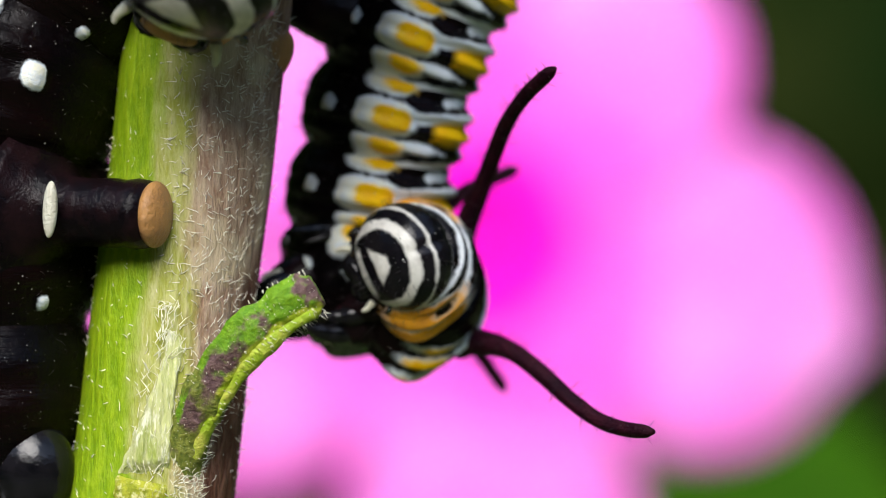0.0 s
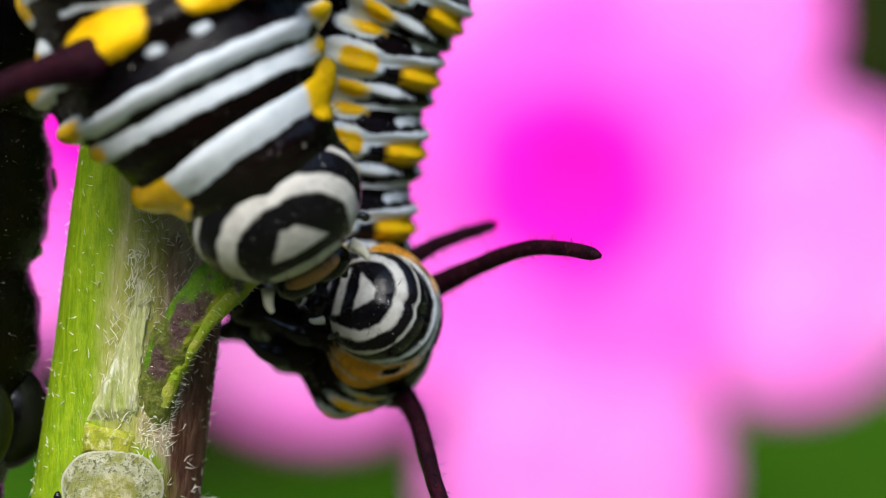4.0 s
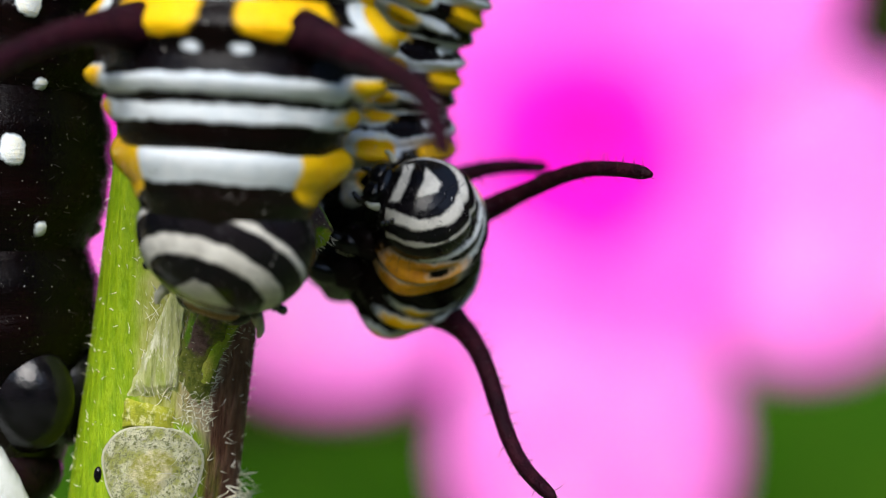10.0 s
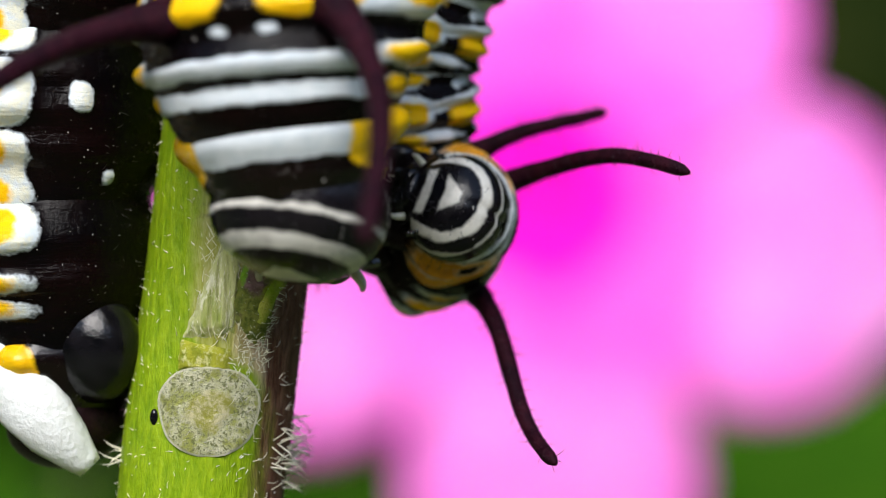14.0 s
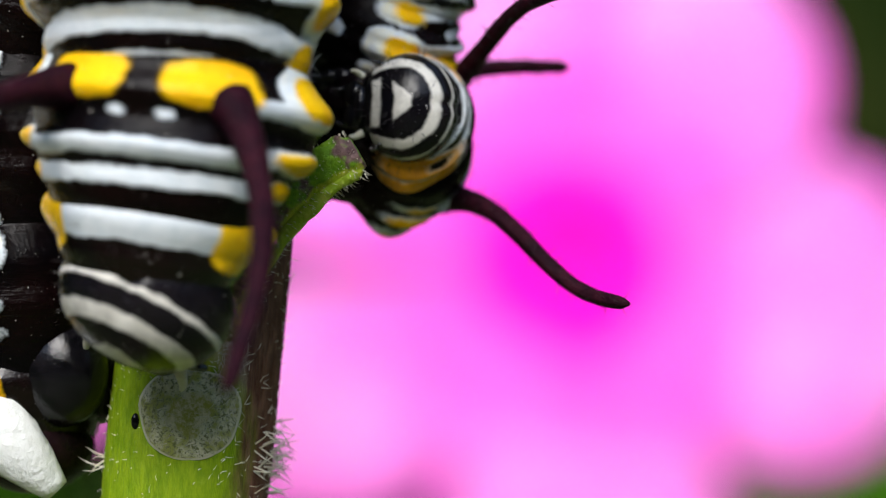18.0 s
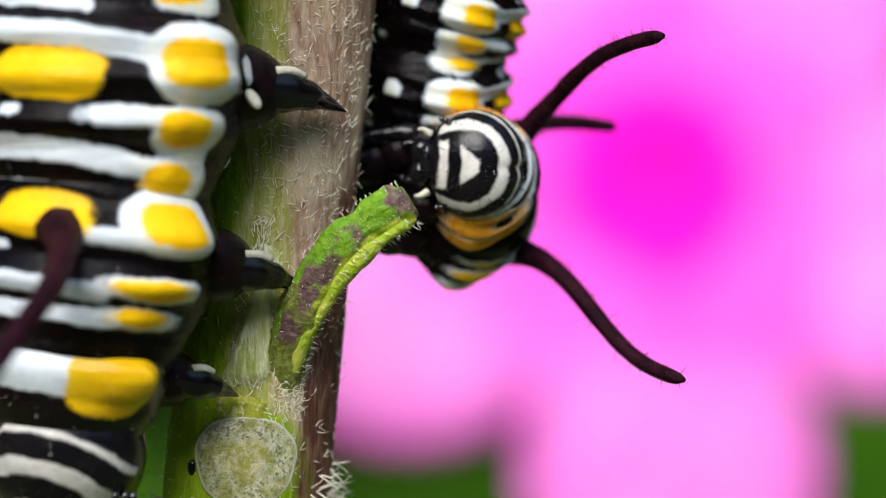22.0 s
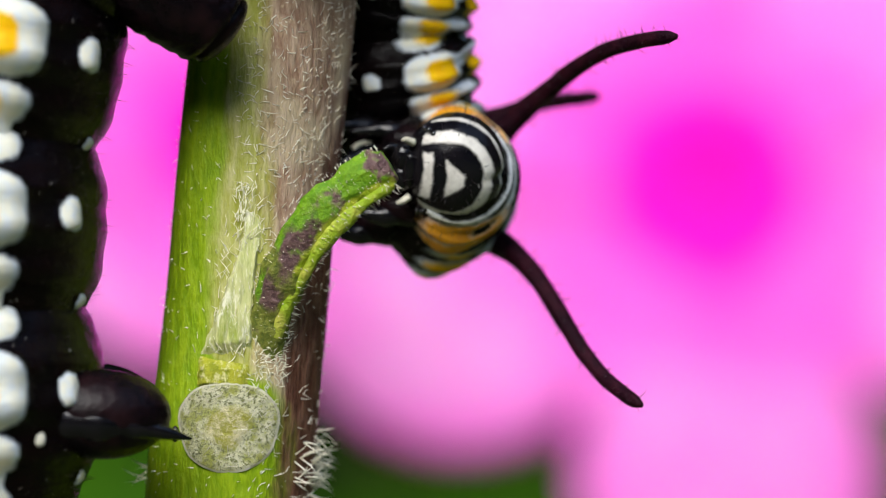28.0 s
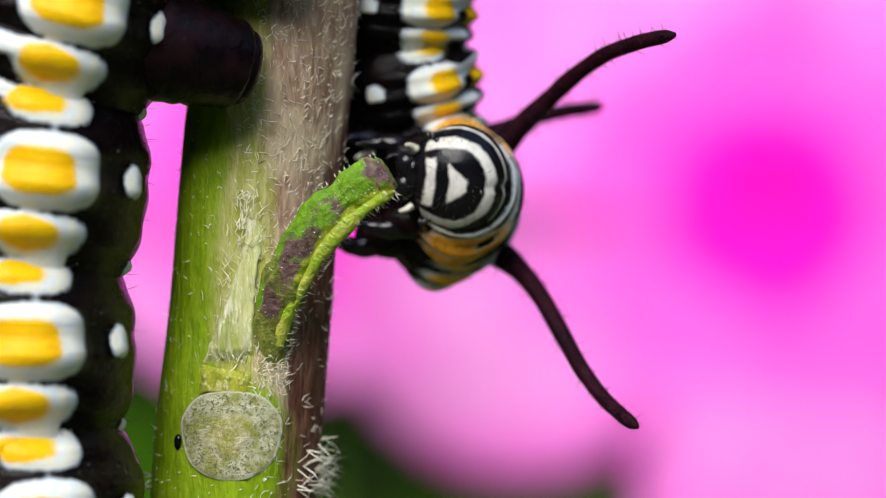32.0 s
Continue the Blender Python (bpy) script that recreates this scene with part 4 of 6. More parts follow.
striped_bends = [
    bend(0.0, 0.0, 0.749, (-3.78, -4.92, 8.40), (-2.43, -4.92, 12.06), (-2.20, -4.92, 17.46)),
    bend(0.5, 0.0, 0.763, (-0.12, -4.92, 7.21), (-1.69, -4.92, 11.01), (-1.94, -4.92, 16.54)),
    bend(1.0, 0.0, 0.836, (-1.10, -4.92, 5.45), (-2.83, -4.92, 9.64), (-3.15, -4.92, 15.26)),
    bend(1.5, 0.0, 0.726, (-3.21, -4.92, 3.28), (-3.77, -4.92, 7.19), (-3.93, -4.92, 12.86)),
    bend(2.0, 0.0, 0.789, (-3.26, -4.92, 2.17), (-4.10, -4.92, 6.38), (-4.32, -4.92, 12.04)),
    bend(2.5, 0.0, 0.793, (-2.91, -4.92, 2.03), (-4.16, -4.92, 6.15), (-4.42, -4.92, 11.80)),
    bend(3.0, 0.0, 0.762, (-2.27, -4.92, 2.31), (-4.50, -4.92, 5.81), (-4.89, -4.92, 11.48)),
    bend(3.5, 0.0, 0.793, (-1.76, -4.92, 2.48), (-4.10, -4.92, 6.13), (-4.50, -4.92, 11.83)),
    bend(5.5, 0.0, 0.904, (-0.86, -4.92, 2.65), (-2.38, -4.92, 7.29), (-2.61, -4.92, 12.97)),
    bend(6.0, 0.0, 0.875, (-1.14, -4.92, 2.53), (-1.61, -4.92, 7.23), (-1.67, -4.92, 12.91)),
    bend(6.5, 0.0, 0.873, (-1.51, -4.92, 2.45), (-2.11, -4.92, 7.13), (-2.19, -4.92, 12.85)),
    bend(7.0, 0.0, 0.873, (-1.87, -4.92, 2.41), (-2.14, -4.92, 7.13), (-2.18, -4.92, 12.86)),
    bend(7.5, 0.0, 0.878, (-2.25, -4.92, 2.41), (-2.52, -4.92, 7.15), (-2.57, -4.92, 12.90)),
    bend(8.0, 0.0, 0.876, (-2.60, -4.92, 2.22), (-2.82, -4.92, 6.96), (-2.87, -4.92, 12.74)),
    bend(8.5, 0.0, 0.886, (-2.02, -4.92, 2.32), (-2.67, -4.92, 7.07), (-2.80, -4.92, 12.82)),
    bend(9.0, 0.0, 0.884, (-2.62, -4.92, 1.90), (-2.73, -4.92, 6.68), (-2.78, -4.92, 12.46)),
    bend(9.5, 0.0, 0.878, (-2.76, -4.92, 1.73), (-3.06, -4.92, 6.46), (-3.14, -4.92, 12.21)),
    bend(10.0, 8.0, 0.878, (-3.12, -4.92, 1.28), (-3.02, -4.92, 6.04), (-3.04, -4.92, 11.79)),
    bend(10.5, 12.0, 0.886, (-3.27, -4.92, 1.04), (-3.34, -4.92, 5.85), (-3.39, -4.92, 11.61)),
    bend(11.0, 16.0, 0.871, (-3.39, -4.92, 1.24), (-3.77, -4.92, 5.95), (-3.85, -4.92, 11.68)),
    bend(11.5, 17.0, 0.895, (-3.61, -4.92, 0.82), (-3.80, -4.92, 5.67), (-3.86, -4.92, 11.39)),
    bend(12.0, 18.0, 0.901, (-3.18, -4.92, 0.78), (-3.50, -4.92, 5.65), (-3.57, -4.92, 11.36)),
    bend(12.5, 19.0, 0.896, (-3.44, -4.92, 0.47), (-3.72, -4.92, 5.32), (-3.80, -4.92, 11.03)),
    bend(13.0, 20.0, 0.909, (-3.41, -4.92, 0.27), (-3.79, -4.92, 5.17), (-3.88, -4.92, 10.87)),
    bend(13.5, 18.7, 0.883, (-3.22, -4.92, 0.33), (-3.60, -4.92, 5.10), (-3.67, -4.92, 10.80)),
    bend(14.0, 17.3, 0.84, (-2.84, -4.92, 0.48), (-3.42, -4.92, 4.95), (-3.50, -4.92, 10.52)),
    bend(14.5, 16.0, 0.832, (-3.47, -4.92, -0.06), (-3.79, -4.92, 4.35), (-3.82, -4.92, 9.79)),
    bend(16.5, 12.8, 0.837, (-3.45, -4.92, -0.29), (-3.64, -4.92, 4.18), (-3.59, -4.92, 9.69)),
    bend(17.0, 12.0, 0.869, (-3.95, -4.92, -1.46), (-3.69, -4.92, 3.17), (-3.58, -4.92, 8.62)),
    bend(17.5, 12.0, 0.857, (-3.80, -4.92, -1.37), (-3.56, -4.92, 3.20), (-3.46, -4.92, 8.62)),
    bend(18.0, 12.0, 0.841, (-5.42, -4.56, -1.34), (-4.87, -4.56, 3.09), (-4.71, -4.56, 8.47)),
    bend(18.5, 12.0, 0.867, (-3.68, -4.20, -2.42), (-4.84, -4.20, 2.00), (-4.94, -4.20, 7.43)),
    bend(19.0, 32.0, 0.904, (-6.42, -4.12, -2.74), (-5.77, -4.12, 2.02), (-5.57, -4.12, 7.44)),
    bend(19.5, 28.0, 0.762, (-5.31, -4.02, -1.09), (-5.45, -4.02, 2.94), (-5.37, -4.02, 8.41)),
    bend(20.0, 22.0, 0.948, (-4.24, -3.94, -3.06), (-5.71, -3.94, 1.68), (-5.83, -3.94, 7.18)),
    bend(20.5, 38.0, 0.838, (-7.91, -3.84, -3.52), (-7.46, -3.84, 0.87), (-7.29, -3.84, 6.35)),
    bend(21.0, 48.0, 1.181, (-8.91, -3.60, -4.78), (-8.13, -3.60, -0.20), (-7.59, -3.60, 4.39), (-7.32, -3.60, 9.33)),
    bend(21.5, 48.0, 1.172, (-8.79, -3.60, -4.74), (-8.07, -3.60, -0.18), (-7.59, -3.60, 4.37), (-7.32, -3.60, 9.42)),
    bend(22.0, 48.0, 0.998, (-8.33, -3.60, -3.49), (-7.79, -3.60, 0.38), (-7.48, -3.60, 4.26), (-7.55, -3.60, 9.42)),
    bend(22.5, 45.0, 1.051, (-6.02, -3.84, -3.45), (-7.02, -3.84, 0.53), (-8.27, -3.84, 4.50), (-7.82, -3.84, 9.30)),
    bend(23.0, 50.0, 1.088, (-8.85, -3.60, -4.92), (-8.22, -3.60, -0.68), (-7.82, -3.60, 3.55), (-7.72, -3.60, 8.76)),
    bend(23.5, 53.0, 1.088, (-9.04, -3.48, -6.38), (-8.53, -3.48, -2.14), (-8.24, -3.48, 2.10), (-8.02, -3.48, 6.68)),
    bend(24.0, 54.0, 0.969, (-8.95, -3.36, -6.28), (-8.47, -3.36, -2.49), (-8.23, -3.36, 1.29), (-8.10, -3.36, 6.33)),
    bend(24.5, 56.0, 0.974, (-9.04, -3.24, -6.29), (-8.54, -3.24, -2.49), (-8.28, -3.24, 1.30), (-8.19, -3.24, 6.35)),
    bend(26.5, 80.0, 0.918, (-10.81, -2.88, -10.11), (-10.23, -2.88, -6.62), (-9.87, -2.88, -3.14), (-9.98, -2.88, 1.09), (-9.31, -2.88, 5.73), (-6.93, -2.88, 8.95)),
    bend(27.0, 79.8, 0.91, (-10.96, -2.88, -10.11), (-10.33, -2.88, -6.67), (-9.95, -2.88, -3.22), (-9.97, -2.88, 0.73), (-9.22, -2.88, 5.65), (-6.93, -2.88, 8.89)),
    bend(27.5, 79.7, 0.911, (-10.90, -2.88, -10.13), (-10.28, -2.88, -6.67), (-9.89, -2.88, -3.23), (-9.91, -2.88, 0.72), (-9.15, -2.88, 5.68), (-6.87, -2.88, 8.93)),
    bend(28.0, 80.0, 0.916, (-10.92, -2.88, -10.13), (-10.30, -2.88, -6.68), (-9.91, -2.88, -3.23), (-9.93, -2.88, 0.73), (-9.18, -2.88, 5.62), (-6.88, -2.88, 8.84)),
    bend(28.5, 79.6, 0.918, (-10.98, -2.88, -10.13), (-10.36, -2.88, -6.68), (-9.97, -2.88, -3.23), (-9.99, -2.88, 0.72), (-9.23, -2.88, 5.61), (-6.88, -2.88, 8.84)),
    bend(29.0, 79.2, 0.918, (-10.94, -2.88, -10.19), (-10.31, -2.88, -6.74), (-9.91, -2.88, -3.30), (-9.95, -2.88, 0.67), (-9.18, -2.88, 5.56), (-6.64, -2.88, 8.77)),
    bend(29.5, 74.9, 0.929, (-10.74, -2.88, -11.72), (-10.11, -2.88, -8.26), (-9.71, -2.88, -4.80), (-10.00, -2.88, -0.84), (-9.06, -2.88, 4.89), (-6.65, -2.88, 8.46)),
    bend(30.0, 72.9, 0.931, (-10.37, -2.88, -12.19), (-9.74, -2.88, -8.73), (-9.34, -2.88, -5.28), (-9.65, -2.88, -1.31), (-8.78, -2.88, 4.75), (-6.60, -2.88, 8.48)),
    bend(30.5, 71.7, 0.93, (-10.40, -2.88, -12.28), (-9.76, -2.88, -8.83), (-9.36, -2.88, -5.37), (-9.68, -2.88, -1.40), (-8.81, -2.88, 4.84), (-6.74, -2.88, 8.63)),
    bend(31.0, 69.8, 0.922, (-10.08, -2.88, -12.56), (-9.45, -2.88, -9.11), (-9.04, -2.88, -5.65), (-9.37, -2.88, -1.69), (-8.50, -2.88, 4.89), (-6.55, -2.88, 8.83)),
    bend(31.5, 68.6, 0.922, (-10.08, -2.88, -12.68), (-9.45, -2.88, -9.23), (-9.04, -2.88, -5.78), (-9.36, -2.88, -1.81), (-8.51, -2.88, 4.94), (-6.67, -2.88, 8.96)),
    bend(32.0, 67.8, 0.923, (-10.11, -2.88, -12.70), (-9.47, -2.88, -9.25), (-9.07, -2.88, -5.80), (-9.38, -2.88, -1.82), (-8.55, -2.88, 5.02), (-6.82, -2.88, 9.07)),
]
striped_horns = [
    bend(0.0, 0, 0, (-9.73, -7.08, 7.15), (2.71, -11.60, 7.23)),
    bend(0.5, 0, 0, (-4.86, -6.86, 2.99), (3.86, -11.58, 7.16)),
    bend(1.0, 0, 0, (-8.65, -10.00, 3.80), (5.88, -7.72, 6.56)),
    bend(1.5, 0, 0, (-7.48, -12.41, 2.42), (3.87, -7.52, 2.50)),
    bend(2.0, 0, 0, (-7.84, -13.27, 3.04), (3.47, -10.86, 5.05)),
    bend(2.5, 0, 0, (-8.02, -13.35, 3.10), (2.98, -11.13, 4.03)),
    bend(3.0, 0, 0, (-7.79, -13.67, 3.19), (1.40, -12.65, 5.65)),
    bend(3.5, 0, 0, (-8.32, -13.20, 3.03), (3.05, -11.47, 6.75)),
    bend(5.5, 0, 0, (-8.66, -11.72, 4.00), (7.22, -8.08, 6.30)),
    bend(6.0, 0, 0, (-8.34, -11.21, 3.92), (7.46, -8.01, 4.17)),
    bend(6.5, 0, 0, (-8.63, -11.38, 3.67), (6.39, -7.81, 3.60)),
    bend(7.0, 0, 0, (-8.41, -11.67, 3.73), (3.86, -11.31, 2.91)),
    bend(7.5, 0, 0, (-8.44, -12.00, 3.78), (2.63, -11.93, 2.82)),
    bend(8.0, 0, 0, (-8.35, -12.34, 3.66), (1.16, -12.76, 2.92)),
    bend(8.5, 0, 0, (-8.81, -11.84, 3.73), (2.03, -12.23, 2.84)),
    bend(9.0, 0, 0, (-8.86, -11.85, 3.40), (2.54, -12.57, 3.52)),
    bend(9.5, 0, 0, (-8.80, -12.16, 3.11), (1.61, -12.89, 3.31)),
    bend(10.0, 0, 0, (-8.59, -12.33, 2.96), (0.85, -13.39, 2.96)),
    bend(10.5, 0, 0, (-8.72, -12.37, 2.68), (0.25, -13.17, 2.00)),
    bend(11.0, 0, 0, (-8.72, -12.38, 2.44), (-0.46, -12.69, 1.21)),
    bend(11.5, 0, 0, (-8.66, -12.50, 2.41), (-0.82, -12.97, 1.09)),
    bend(12.0, 0, 0, (-8.62, -12.37, 2.43), (-1.25, -13.15, 1.04)),
    bend(12.5, 0, 0, (-8.66, -12.52, 2.36), (-1.22, -13.44, 1.25)),
    bend(13.0, 0, 0, (-8.72, -12.55, 2.33), (-1.23, -13.64, 1.51)),
    bend(13.5, 0, 0, (-9.44, -11.91, 1.80), (-1.45, -13.24, 0.61)),
    bend(14.0, 0, 0, (-10.09, -11.07, 1.29), (-1.81, -12.71, -0.20)),
    bend(14.5, 0, 0, (-9.82, -11.63, 0.81), (-1.62, -12.48, -0.95)),
    bend(16.5, 0, 0, (-10.03, -11.43, 0.73), (-1.91, -10.97, -2.43)),
    bend(17.0, 0, 0, (-9.55, -12.37, 1.04), (-1.14, -11.24, -3.24)),
    bend(17.5, 0, 0, (-9.42, -12.31, 0.88), (-1.13, -11.67, -2.90)),
    bend(18.0, 0, 0, (-9.92, -12.17, 0.23), (-3.64, -11.32, -3.17)),
    bend(18.5, 0, 0, (-9.60, -12.00, -1.15), (-1.07, -11.56, -2.68)),
    bend(19.0, 0, 0, (-7.97, -7.51, -4.99), (-4.66, -13.14, -1.59)),
    bend(19.5, 0, 0, (-7.48, -10.34, -2.34), (-5.26, -13.15, -0.27)),
    bend(20.0, 0, 0, (-9.90, -11.72, -1.57), (-2.95, -13.25, 0.42)),
    bend(20.5, 0, 0, (-10.28, -11.33, -1.25), (-6.52, -13.45, -0.64)),
    bend(21.0, 0, 0, (-10.90, -10.46, -1.56), (-9.42, -12.77, -1.98)),
    bend(21.5, 0, 0, (-10.88, -10.37, -1.82), (-9.36, -12.66, -2.26)),
    bend(22.0, 0, 0, (-10.83, -10.07, -1.95), (-9.27, -12.29, -2.40)),
    bend(22.5, 0, 0, (-10.91, -10.52, -2.68), (-9.24, -12.12, -2.79)),
    bend(23.0, 0, 0, (-10.88, -10.19, -2.59), (-9.24, -12.56, -3.05)),
    bend(23.5, 0, 0, (-10.91, -10.32, -3.01), (-9.23, -12.85, -3.42)),
    bend(24.0, 0, 0, (-10.96, -10.18, -3.28), (-9.23, -12.76, -3.68)),
    bend(24.5, 0, 0, (-11.04, -9.91, -3.48), (-9.35, -12.54, -3.92)),
    bend(26.5, 0, 0, (-11.28, -9.09, -5.04), (-9.92, -12.15, -5.46)),
    bend(27.0, 0, 0, (-11.34, -9.11, -5.24), (-9.99, -12.16, -5.68)),
    bend(27.5, 0, 0, (-11.37, -9.13, -5.44), (-10.00, -12.17, -5.90)),
    bend(28.0, 0, 0, (-11.40, -9.12, -5.64), (-10.04, -12.15, -6.11)),
    bend(28.5, 0, 0, (-11.44, -9.11, -5.84), (-10.07, -12.14, -6.32)),
    bend(29.0, 0, 0, (-11.48, -9.11, -6.08), (-10.10, -12.13, -6.57)),
    bend(29.5, 0, 0, (-11.44, -9.28, -6.60), (-10.00, -12.28, -7.12)),
    bend(30.0, 0, 0, (-11.42, -9.35, -6.89), (-9.94, -12.33, -7.42)),
    bend(30.5, 0, 0, (-11.44, -9.39, -7.10), (-9.95, -12.35, -7.65)),
    bend(31.0, 0, 0, (-11.50, -9.47, -7.37), (-9.95, -12.40, -7.94)),
    bend(31.5, 0, 0, (-11.53, -9.52, -7.58), (-9.97, -12.41, -8.16)),
    bend(32.0, 0, 0, (-11.54, -9.55, -7.78), (-9.97, -12.42, -8.36)),
]

